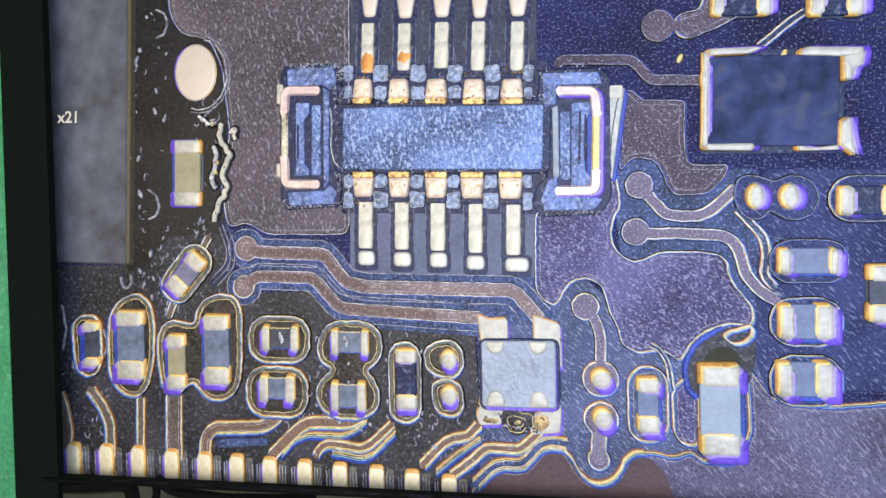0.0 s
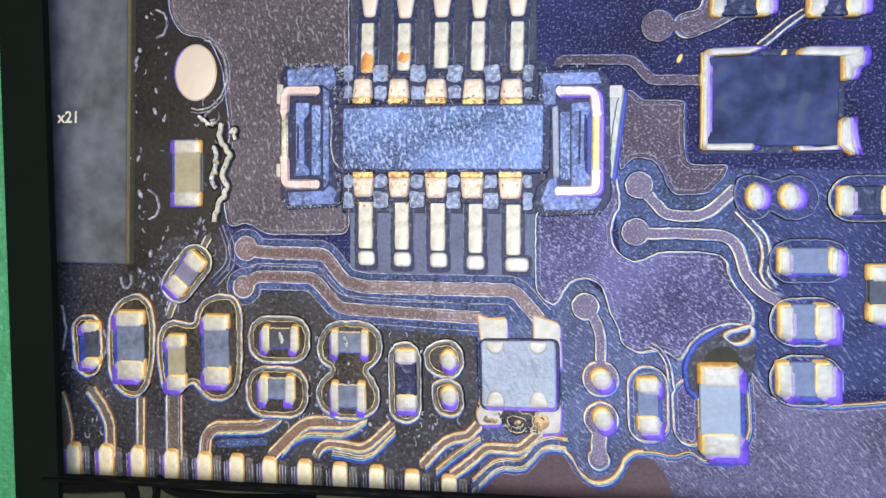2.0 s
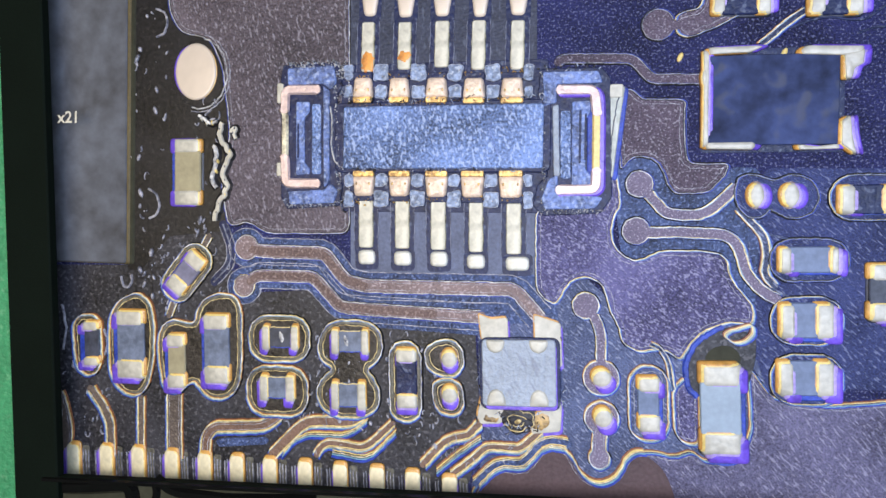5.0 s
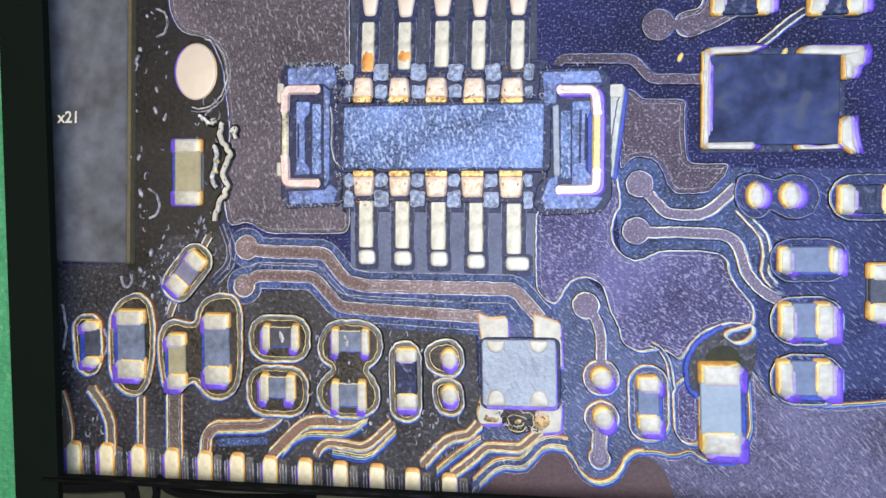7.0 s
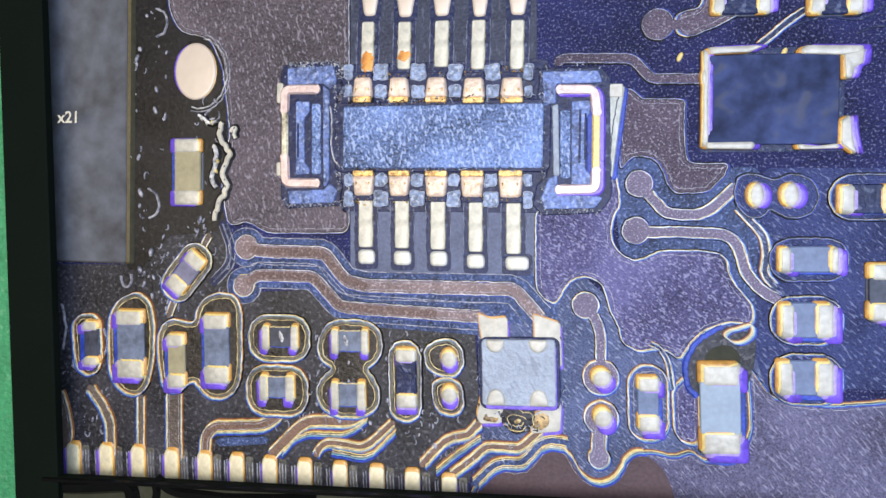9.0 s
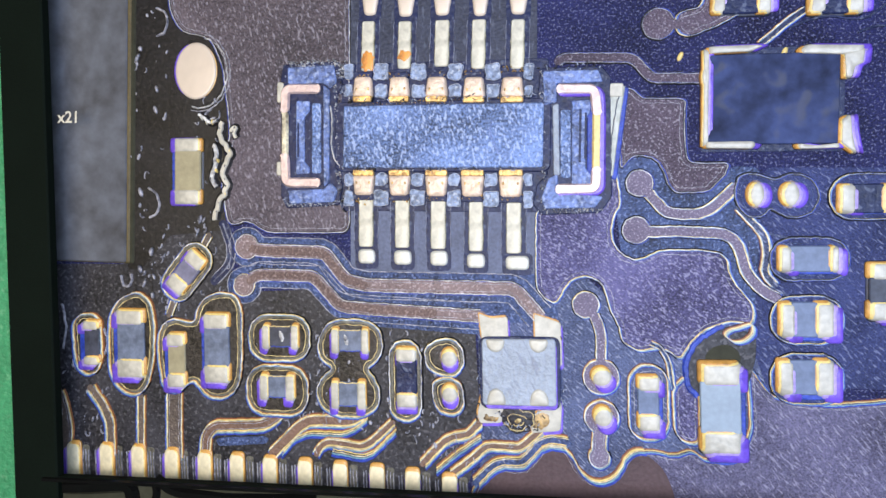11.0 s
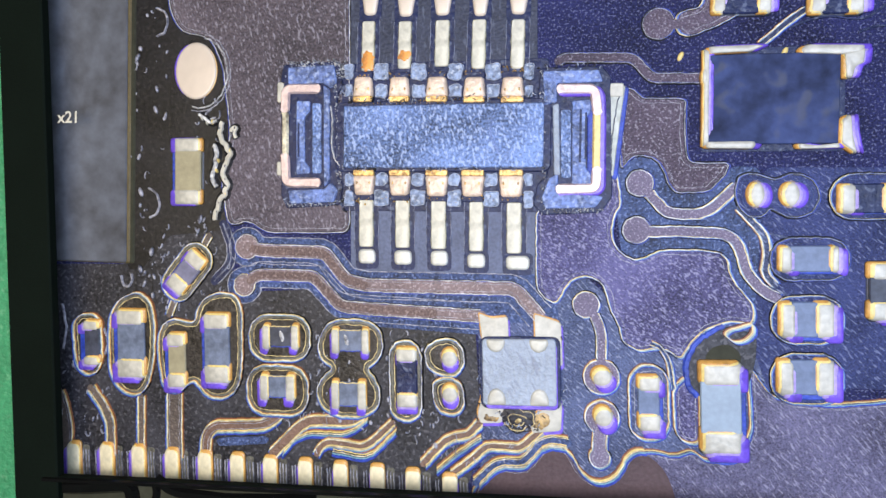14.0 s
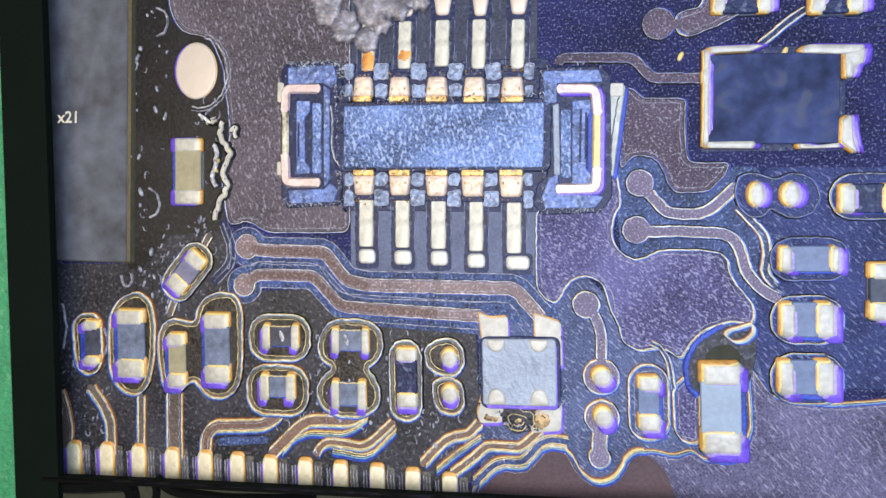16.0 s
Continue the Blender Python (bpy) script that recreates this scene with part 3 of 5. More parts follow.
pour([(49.3, 19.5), (48.8, -14.4), (49.2, -22.4), (53.5, -27.9), (57.8, -30.0), (60.8, -27.7), (62.9, -22.4), (66.7, -18.1), (72.4, -15.5), (78.6, -17.0), (82.6, -20.2), (84.7, -26.0), (86.1, -32.9), (88.2, -37.2), (90.7, -41.8), (91.5, -47.9), (93.4, -50.7), (100.6, -54.7), (107.3, -52.6), (115.0, -53.6), (120.1, -58.7), (125.3, -49.5), (131.9, -43.3), (143.7, -38.7), (154.5, -40.3), (155.6, -34.7), (154.6, -30.5), (147.0, -20.5), (144.2, -15.7), (143.2, -8.4), (140.5, -5.3), (132.0, -3.5), (115.0, -3.0), (108.9, -3.8), (103.4, -7.1), (97.8, -7.9), (93.7, -5.9), (90.1, -2.7), (87.6, 2.0), (87.2, 9.1), (88.6, 14.6), (92.1, 20.5), (91.3, 27.6), (89.5, 39.1), (85.9, 39.2), (84.2, 18.7)], 5)
pour([(92.3, 77.4), (97.8, 79.1), (103.0, 73.2), (123.9, 72.1), (123.2, 54.8), (124.4, 40.7), (131.1, 39.7), (144.4, 39.5), (142.5, 34.0), (134.2, 25.6), (119.1, 25.4), (115.1, 29.5), (113.0, 37.5), (109.5, 42.4), (103.5, 44.9), (97.4, 44.2), (94.0, 40.1), (92.3, 39.0), (91.2, 56.1)], 3, WARM_POUR, edge=0.5, line=DIM_EDGE)
pour([(152.0, -59.9), (159.8, -71.5), (163.4, -75.9), (172.2, -78.2), (190.2, -79.7), (222.7, -76.1), (222.5, -135.5), (11.4, -139.8), (14.1, -127.8), (17.8, -124.3), (25.7, -117.0), (28.7, -116.3), (40.0, -117.0), (43.9, -114.2), (49.9, -106.2), (54.6, -104.0), (63.3, -105.7), (66.4, -110.3), (69.5, -116.4), (73.8, -120.9), (80.0, -122.7), (86.3, -120.3), (90.3, -115.5), (92.9, -109.0), (97.7, -105.3), (109.1, -105.2), (116.0, -107.5), (125.6, -103.7), (131.0, -109.2), (145.8, -107.2), (153.8, -94.2)], 5, LOW_POUR, edge=0.5, line=SOFT_EDGE)
pour([(116.4, -72.5), (123.3, -66.1), (129.4, -72.2), (129.2, -100.7), (121.6, -100.4), (117.2, -94.8)], 4)
pour([(12.7, -137.6), (15.3, -128.4), (18.4, -125.2), (26.0, -118.2), (29.0, -117.5), (40.3, -118.2), (44.8, -115.0), (50.5, -107.4), (54.9, -105.4), (61.9, -107.0), (65.0, -111.3), (68.4, -117.6), (72.9, -122.4), (80.0, -124.4), (87.4, -121.7), (92.0, -116.3), (94.3, -110.1), (98.3, -107.0), (105.0, -107.9), (112.1, -114.6), (115.8, -124.2), (119.8, -139.9), (11.4, -139.8)], 5, BROWN, 0.44, 0)
fringe_line([(50.5, -106.1), (54.7, -104.2), (63.3, -105.6), (66.5, -110.2), (69.5, -116.3), (73.8, -120.8), (80.0, -122.6), (86.3, -120.2), (90.3, -115.4), (92.9, -108.9), (97.7, -105.2), (102.2, -105.0)], 0.0085)
pour([(119.8, 113.6), (125.4, 115.6), (131.3, 116.0), (133.8, 124.1), (156.9, 122.9), (153.4, 113.3), (147.7, 111.0), (140.8, 107.6), (131.7, 104.4), (126.4, 102.3), (120.0, 104.9)], 4, WARM_POUR, edge=0.5, line=DIM_EDGE)
pour([(122.5, -66.2), (123.7, -58.2), (127.0, -51.9), (133.0, -45.6), (142.4, -41.0), (156.4, -45.4), (155.8, -57.7), (152.0, -71.8), (132.7, -76.5), (126.8, -74.7)], 4, BLACK_MASK, 0.80, 0)
part("blue_arc", ridge(even(smooth([(127.9, -76.9), (123.0, -69.6), (122.6, -58.8), (126.5, -51.3), (133.0, -45.0), (140.6, -40.5)], 5)), 3.6, 0.2, 1.15, False, rough=1.2), DEEP_BLUE, board, "blue arc beside the large capacitor")
pour([(130.9, -58.5), (133.9, -52.3), (142.0, -49.6), (148.3, -53.2), (149.3, -59.9), (140.8, -62.0)], 4, OLIVE, 0.84, 0)
# blue shadow below the large capacitor, laid in as a coloured plate
pour([(130.9, -100.8), (150.2, -100.1), (149.0, -109.2), (141.5, -111.2), (134.0, -109.8)], 4, DEEP_BLUE, 0.80, 0)
pour([(-180.6, 157.7), (-153.5, 155.5), (-151.5, 130.1), (-127.5, 122.1), (-119.9, 102.8), (-118.3, 65.1), (-124.0, 36.9), (-122.0, 11.5), (-158.9, 9.0), (-177.4, -10.2), (-186.4, -10.1)], 3, JET, 0.22, 0)
pour([(-47.7, 152.9), (51.9, 144.5), (51.1, 92.1), (-49.0, 98.0)], 1, DARK_SLATE, 0.3, 0)
pour([(-50.8, 25.6), (49.3, 21.8), (48.2, -14.5), (-51.7, -13.1)], 1, SLATE, 0.3, 0)
pour([(-232.5, -6.4), (-186.3, -6.9), (-158.7, 15.4), (-127.4, 14.8), (-118.2, -23.4), (-71.4, -22.0), (-58.7, -36.0), (-39.6, -40.5), (16.2, -40.3), (18.2, -95.8), (11.6, -126.3), (-29.3, -149.9), (-253.8, -162.6), (-247.7, -6.3)], 4, BLACK_MASK, 0.12, 0)

pour([(17.8, -35.8), (46.5, -9.2), (66.8, -9.4), (94.7, -35.5), (130.3, -46.8), (162.3, -29.8), (172.5, -57.5), (168.5, -82.7), (156.5, -105.5), (116.0, -115.7), (99.4, -113.6), (86.5, -128.7), (73.6, -129.4), (62.4, -110.7), (38.8, -116.1), (17.5, -132.1)], 5, MID_MASK, 0.06, 0)
pour([(-45.8, -34.7), (18.0, -39.9), (17.9, -46.5), (-46.0, -42.1)], 2, CHANNEL, 0.17, 0)
pour([(86.9, 48.3), (115.5, 47.2), (121.5, 26.8), (135.0, 26.4), (145.7, 38.3), (158.8, 36.8), (158.2, -35.3), (154.3, -31.1), (142.6, -18.5), (140.0, -3.9), (92.2, -9.6)], 4, CHANNEL, 0.07, 0)
pour([(160.2, 36.8), (247.3, 33.8), (247.2, -72.5), (192.9, -71.0), (162.0, -74.4), (154.3, -52.1)], 5, BLUE_MASK, 0.1, 0)
pour([(-51.7, -13.1), (48.2, -14.5), (59.2, -31.2), (60.6, -40.0), (16.2, -40.3), (-52.1, -29.8)], 3, CHANNEL, 0.09, 0)
# tracks of the middle
trace([(-111.7, 1.2), (-100.6, -0.5), (-66.0, -1.9), (-54.4, -17.4), (-42.3, -20.0), (37.5, -22.1), (50.4, -37.1)], 6.5, [(-111.7, 1.9, 6.6)])
trace([(-114.0, -19.0), (-106.0, -13.7), (-72.8, -14.8), (-57.6, -31.6), (-39.4, -32.9), (19.3, -36.6)], 6.0, [(-114.0, -19.6, 5.9)])
trace([(73.6, -30.6), (78.7, -37.0), (81.4, -44.8), (81.1, -64.5)], 4.3, [(73.9, -30.6, 6.4), (81.1, -67.7, 8.6)], VIOLET_TRACE, bed=None)
trace([(101.4, 31.1), (108.4, 22.6), (113.3, 16.3), (120.1, 14.7), (130.3, 14.5), (136.8, 17.7), (147.5, 27.7)], 4.6, [(101.4, 30.8, 6.3)], VIOLET_TRACE, bed=None)
trace([(99.4, 7.2), (106.3, 6.2), (120.0, 6.2), (140.9, 4.8), (146.7, 1.6), (149.6, -5.1), (151.8, -14.6), (158.3, -23.0), (165.9, -27.5)], 4.6, [(99.4, 7.2, 6.5)], VIOLET_TRACE, bed=None)
trace([(81.0, -89.3), (79.8, -99.5), (79.6, -108.9)], 6.6, [(81.1, -88.4, 8.2), (79.6, -109.5, 4.9)], VIOLET_TRACE, bed=None)
trace([(61.8, 94.2), (65.5, 95.7), (99.1, 93.7), (107.2, 83.1), (131.0, 81.7)], 4.2, mat=WARM_POUR, bed=None, edge=DIM_EDGE, rim=0.5)
trace([(111.1, 109.7), (115.7, 108.8), (121.1, 109.0)], 5.0, [(111.3, 109.7, 7.4)], WARM_POUR, bed=None, rim=0.5, edge=DIM_EDGE)
trace([(159.3, 96.5), (166.3, 102.1), (173.0, 107.6), (179.9, 111.9)], 2.6, mat=NAVY, bed=None, edge=EDGE)
trace([(172.9, 103.8), (180.6, 106.8), (191.2, 108.2), (198.6, 106.0), (206.6, 105.5), (217.1, 112.9)], 1.2, mat=NAVY, bed=None, edge=EDGE)
trace([(203.6, 99.5), (209.7, 101.8), (219.5, 101.6)], 1.2, mat=NAVY, bed=None, edge=DIM_EDGE)
trace([(148.7, 17.1), (153.6, 11.5), (160.4, 3.6), (161.9, -6.1), (160.2, -15.3), (164.9, -20.8)], 3.0, mat=MID_MASK, bed=None, edge=EDGE)
trace([(163.0, 4.1), (174.1, 1.2), (183.0, -1.7)], 1.2, mat=MID_MASK, bed=None, edge=EDGE)
trace([(153.3, 0.4), (153.2, -13.5), (159.1, -20.2), (168.0, -24.4), (175.7, -28.6)], 1.2, mat=MID_MASK, bed=None, edge=EDGE)
trace([(106.2, -50.3), (110.0, -52.0), (114.4, -58.2), (116.4, -72.5)], 1.6, mat=CHANNEL, bed=None)
trace([(93.6, -79.3), (100.2, -90.7), (110.1, -96.2)], 1.4, mat=MID_MASK, bed=None)
for name, points, w in (("rust_stain", [(-108.0, 0.6), (-100.6, -0.5), (-67.0, -1.8), (-55.0, -16.6), (-44.0, -19.8)], 4.6),
                        ("rust_stain", [(-110.0, -17.0), (-105.5, -13.8), (-73.4, -14.8), (-58.4, -30.8), (-41.0, -32.8), (-6.0, -35.0)], 4.2)):
    part(name, strip(even(smooth(points, 4.0)), w, 0.5, 1.02), STAINED, board, "rusty brown stretch of the track's mask")
# tracks at the lower edge
trace([(-233.6, -127.3), (-231.2, -103.6), (-233.7, -90.1), (-236.5, -83.5)], 11.0, mat=BROWN_TRACE, bed=None)
trace([(-200.4, -119.2), (-200.4, -98.6), (-205.2, -88.7), (-212.3, -79.6)], 4.6, mat=BROWN_TRACE, bed=None)
trace([(-181.0, -118.5), (-180.5, -101.9), (-179.9, -83.8)], 3.6, mat=BROWN_TRACE, bed=None)
trace([(-159.5, -119.3), (-159.5, -106.2), (-158.7, -81.7)], 8.6, mat=BROWN_TRACE, bed=None)
trace([(-140.8, -116.9), (-139.7, -105.5), (-134.7, -99.8), (-108.2, -98.7), (-101.0, -96.9), (-95.5, -92.3)], 5.6, mat=RUST, bed=None, rim=0.95, edge=PALE_STRAW, k=0.0070)
trace([(-99.5, -114.0), (-89.2, -104.1), (-83.0, -98.2), (-77.0, -94.9), (-54.1, -94.8), (-46.9, -90.9)], 5.2, mat=RUST, bed=None, rim=0.95, edge=PALE_STRAW, k=0.0070)
trace([(-73.5, -113.0), (-70.7, -108.5), (-66.1, -106.5), (-56.4, -107.4), (-47.4, -108.9), (-41.5, -105.6), (-29.8, -94.7)], 3.4, mat=RUST, bed=None, rim=0.95, edge=PALE_STRAW, k=0.0070)
fringe_line([(-93.4, -113.8), (-85.9, -105.3), (-77.8, -101.8), (-58.2, -101.8), (-51.0, -99.1), (-43.8, -93.3)])
fringe_line([(-64.3, -111.4), (-56.5, -112.4), (-47.5, -113.9), (-41.0, -111.8), (-28.0, -99.0)])
trace([(-13.4, -116.2), (-1.4, -103.6), (5.4, -100.9), (11.6, -100.1), (17.7, -93.3)], 3.6, mat=RUST, bed=None, rim=0.95, edge=PALE_STRAW, k=0.0070)
trace([(2.6, -121.1), (13.1, -113.3), (21.1, -105.8), (28.3, -105.5), (39.0, -106.3), (44.4, -101.4), (49.8, -96.4)], 3.4, mat=RUST, bed=None, rim=0.95, edge=PALE_STRAW, k=0.0070)
fringe_line([(-6.0, -119.6), (4.6, -110.6), (12.7, -104.9), (18.2, -101.1)])
trace([(15.3, -125.3), (24.6, -115.9), (30.0, -113.9), (39.5, -114.1), (43.7, -110.3), (49.1, -103.6), (55.6, -101.0), (63.7, -102.5)], 3.8, mat=CHANNEL, bed=None, edge=PALE_STRAW, k=0.0085)
trace([(-134.4, 8.6), (-141.8, -4.1), (-156.5, -26.6), (-160.4, -36.3)], 3.3, mat=BROWN_TRACE, bed=None)
trace([(-125.6, 14.8), (-120.9, 2.0), (-121.9, -7.5), (-131.8, -17.0)], 1.2, mat=SOFT_EDGE, bed=NAVY, gap=2.0)


# blue colour fringe below the track, painted as a flat strip
pour([(-134.3, -107.3), (-130.1, -105.9), (-104.0, -104.4), (-101.4, -105.9), (-103.5, -108.8), (-132.3, -111.1)], 2, CHANNEL, 0.26, 0)


# contact fingers along the lower edge
def fingers():
    spots = [(-224.4, -111.2), (-202.8, -111.1), (-182.3, -111.4), (-161.1, -112.6), (-140.6, -113.5), (-120.9, -114.1), (-101.1, -114.9),
             (-80.4, -115.7), (-60.0, -116.5), (-39.1, -117.2), (-19.2, -118.8), (1.0, -120.7)]
    for x, y in spots:
        outline = rrect(0, 0, 8.6, 38, 0, 2.6)
        finger = fringed_blob("contact_finger", outline, 0.0, 1.7, FINGER_TIN, board, (x, y - 19, 0), "bright tinned contact finger", power=0.22, k=0.011)
        finger.matrix_basis = pose(x / 1000, (y - 19) / 1000, 0.0003)
        part("mask_shoulder", prism(rrect(x + 7.4, y - 21, 4.6, 38, 0, 1.4), 0.0, 0.35, 0.1), LIP, board, "dull olive mask shoulder beside the finger")
        for dx in (-7.8, -6.2, 5.6, 7.4, 9.2):
            part("mask_line", ridge(even([(x + dx, y - 2 - abs(dx) / 3), (x + dx + 0.3, y - 42)]), 0.7, 0.0, 0.9, False, rough=0.4), DIM_EDGE, board)


fingers()


# ---- small components ----
def capacitor(x, y, w, h, a, ends, body_mat, label, high=2.6, upright=True, cap=TIN, group="chip capacitors", category="capacitor", mark=0.0):
    """A ceramic chip with two tinned end caps. ends: length of the two caps as shares of the chip."""
    ob = thing("chip_capacitor", x, y, a, label, category, group)
    long, wide = (h, w) if upright else (w, h)

    def slab(name, s0, s1, grow, top, mat, r):
        mid, size = (s0 + s1) / 2 * long, (s1 - s0) * long
        rect = rrect(0, mid, wide + grow, size, 0, r) if upright else rrect(mid, 0, size, wide + grow, 0, r)
        if name == "end_cap":
            return fringed_blob(name, rect, 0.3, top + 0.3, mat, ob, (x, y, a))
        return part(name, prism(rect, 0.3, top, min(0.55, top / 3)), mat, ob)

    e0, e1 = ends
    slab("ceramic_body", -0.5 + e0 * 0.8, 0.5 - e1 * 0.8, -2.4 if category == "resistor" else -0.4, high - 0.25, body_mat, 1.3)
    if category == "resistor":
        if mark:
            part("trim_mark", dome(oval(mark, 0.2, long * 0.075, wide * 0.27, 10, 12), 1.5, high + 0.05, 3, wobble=0.3), EDGE, ob, "pale trim mark")
            part("trim_pit", dome(oval(mark, 0.1, long * 0.04, wide * 0.13, 25, 9), 1.5, high + 0.12, 2), NAVY, ob, "dark trim pit")
        # yellow above and blue below: the lens's fringe, painted as ridges
        for dy in (-0.40, 0.38):
            part("colour_fringe", ridge(even([(-long * 0.27, dy * wide), (long * 0.27, dy * wide + 0.2)]), 0.9, 1.0, high - 0.15, False, rough=0.7), WARM_EDGE if dy > 0 else DEEP_BLUE, ob)
    slab("end_cap", -0.5, -0.5 + e0, 0.2, high, cap, 1.6)
    slab("end_cap", 0.5 - e1, 0.5, 0.2, high, cap, 1.6)
    # a low dark dome, slightly wider than the chip
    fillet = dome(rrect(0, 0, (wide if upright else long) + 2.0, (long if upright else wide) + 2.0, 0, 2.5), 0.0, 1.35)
    part("dark_foot", fillet, DARK_CERAMIC, ob, "dark foot round the chip")
    # outer blue fringe of the lens, painted as a shifted plate
    shift = Matrix.Rotation(radians(-a), 2) @ Vector(fringe_shift(x, y, 0.017))
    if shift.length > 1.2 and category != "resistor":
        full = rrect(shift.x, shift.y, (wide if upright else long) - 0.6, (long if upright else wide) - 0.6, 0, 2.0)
        part("blue_fringe", prism(full, 0.2, 1.5, 0.4), DEEP_BLUE, ob, "deep blue lens fringe painted along the chip's foot")
    return ob


# rims first
mask_ring(-93.5, -48.9, 35.8, 25.6, -0.5, 11)
mask_ring(-95.6, -78.3, 35.9, 27.6, -0.2, 11)
mask_outline([(-71.5, -51.6), (-66.6, -41.6), (-58.8, -38.5), (-42.7, -39.0), (-35.2, -44.5), (-34.2, -54.9), (-38.1, -61.8), (-43.9, -64.9), (-39.0, -71.0), (-36.0, -79.0), (-38.1, -87.1), (-47.2, -92.3), (-61.4, -92.1), (-70.4, -86.7), (-72.8, -77.3), (-68.7, -69.7), (-62.0, -65.2), (-69.7, -61.0)], band=2.6)
mask_ring(-22.1, -71.6, 17.3, 43.5, -0.1, 9)
mask_outline([(-11.6, -54.7), (-5.9, -49.8), (2.7, -48.2), (9.3, -52.6), (10.3, -62.8), (5.4, -68.4), (-2.0, -68.5), (-9.9, -64.4)], 5, band=2.2)
mask_outline([(-7.0, -71.0), (2.3, -69.3), (8.9, -73.1), (9.9, -84.6), (5.0, -89.6), (-4.2, -88.0), (-7.2, -80.2)], 5, band=2.2)
mask_outline([(-199.1, -49.5), (-197.9, -36.3), (-191.8, -27.1), (-180.0, -22.5), (-171.6, -28.4), (-169.5, -41.1), (-170.6, -62.3), (-174.7, -76.7), (-180.7, -83.1), (-189.3, -82.3), (-196.4, -75.9), (-199.1, -67.6)], 9, band=3.0)
mask_outline([(-167.9, -55.7), (-166.9, -46.6), (-163.5, -41.0), (-157.0, -38.1), (-150.1, -40.3), (-144.5, -40.6), (-142.1, -31.3), (-136.4, -25.8), (-126.6, -23.3), (-118.5, -25.6), (-115.6, -33.5), (-116.1, -61.5), (-117.9, -74.9), (-123.6, -82.1), (-131.2, -84.2), (-138.8, -82.1), (-143.5, -76.1), (-146.5, -73.6), (-151.2, -76.9), (-154.9, -80.5), (-161.2, -80.7), (-165.7, -76.5)], 6, band=3.0)
mask_outline([(-222.5, -41.3), (-217.9, -36.3), (-208.6, -35.6), (-204.0, -40.3), (-204.0, -62.7), (-207.2, -70.1), (-214.7, -72.2), (-221.2, -66.3)], 6, band=2.0)
mask_outline([(147.8, 31.6), (151.2, 33.7), (156.9, 33.8), (161.1, 31.7), (166.3, 30.5), (170.9, 32.8), (178.1, 32.6), (183.2, 28.9), (185.7, 22.8), (183.3, 15.8), (178.0, 12.1), (171.3, 11.9), (166.2, 15.1), (163.1, 16.8), (159.4, 12.5), (153.6, 12.6), (148.9, 16.6), (146.4, 23.9)], 5, width=0.6, well=BLUE_MASK, rim=SOFT_EDGE, inner=CHANNEL, k=0.0032)
mask_ring(180.5, -8.4, 35.8, 20.6, -0.5, 11, width=0.6, well=BLUE_MASK, rim=SOFT_EDGE, inner=CHANNEL, band=0, k=0.0032)
mask_ring(179.3, -38.0, 32.9, 23.2, -0.1, 11, width=0.6, well=BLUE_MASK, rim=SOFT_EDGE, inner=CHANNEL, band=0, k=0.0032)
mask_ring(179.1, -66.8, 32.9, 24.4, 0.4, 11, width=0.6, well=BLUE_MASK, rim=SOFT_EDGE, inner=CHANNEL, band=0, k=0.0032)
mask_ring(104.5, -80.4, 19.4, 38.1, 0.4, 9, width=0.6, well=MID_MASK, rim=EDGE, inner=DIM_EDGE, band=0)
mask_ring(206.6, 21.2, 33.3, 21.6, -0.9, 11, width=0.6, well=BLUE_MASK, rim=SOFT_EDGE, inner=CHANNEL, band=0, k=0.0032)

capacitor(-145.4, 44.9, 16.3, 37.7, -1.9, (0.24, 0.22), TAN, "tan ceramic chip capacitor with bright tinned ends", 3.0)
capacitor(-209.7, -52.2, 10.3, 26.1, -0.8, (0.2, 0.22), DARK_CERAMIC, "small dark chip capacitor near the board edge", 2.4)
capacitor(-184.5, -52.6, 17.7, 39.6, -0.7, (0.29, 0.23), GREY_CERAMIC, "blue-grey chip capacitor with cream tinned ends", 2.6)
capacitor(-155.9, -61.8, 11.3, 31.1, -0.5, (0.27, 0.25), TAN, "narrow brown chip capacitor between two larger ones", 2.4)
capacitor(-130.9, -54.7, 15.8, 39.6, -0.5, (0.27, 0.23), GREY_CERAMIC, "blue-grey chip capacitor inside a rounded rim", 2.6)
capacitor(-92.6, -48.1, 21.3, 14.4, -0.5, (0.21, 0.21), DARK_CERAMIC, "dark chip resistor inside an oval rim", 2.2, False, mark=0.6, category="resistor", group="chip resistors")
capacitor(-52.4, -50.0, 21.5, 14.5, -0.4, (0.21, 0.21), GREY_CERAMIC, "small blue-grey chip resistor inside an oval rim", 2.2, False, mark=-2.2, category="resistor", group="chip resistors")
capacitor(-95.1, -76.1, 20.7, 15.1, -0.2, (0.25, 0.27), GREY_CERAMIC, "small grey chip resistor inside an oval rim", 2.2, False, category="resistor", group="chip resistors")
capacitor(-53.9, -79.5, 20.0, 16.1, 0, (0.23, 0.26), GREY_CERAMIC, "small blue-grey chip resistor below its twin", 2.2, False, category="resistor", group="chip resistors")
capacitor(-21.3, -69.3, 11.8, 32.3, -0.1, (0.25, 0.24), NAVY, "dark chip capacitor in a tall narrow rim", 2.4)
capacitor(104.3, -80.1, 11.0, 28.1, 0.4, (0.32, 0.28), CERAMIC, "blue chip capacitor with wide tinned ends", 2.6)
capacitor(138.8, -81.5, 19.7, 45.8, 0.5, (0.27, 0.26), GREY_BLUE, "large pale grey-blue chip capacitor", 4.0)
capacitor(179.8, -8.2, 26.4, 13.1, -0.5, (0.2, 0.13), CERAMIC, "blue chip capacitor lying across the board", 2.6, False)
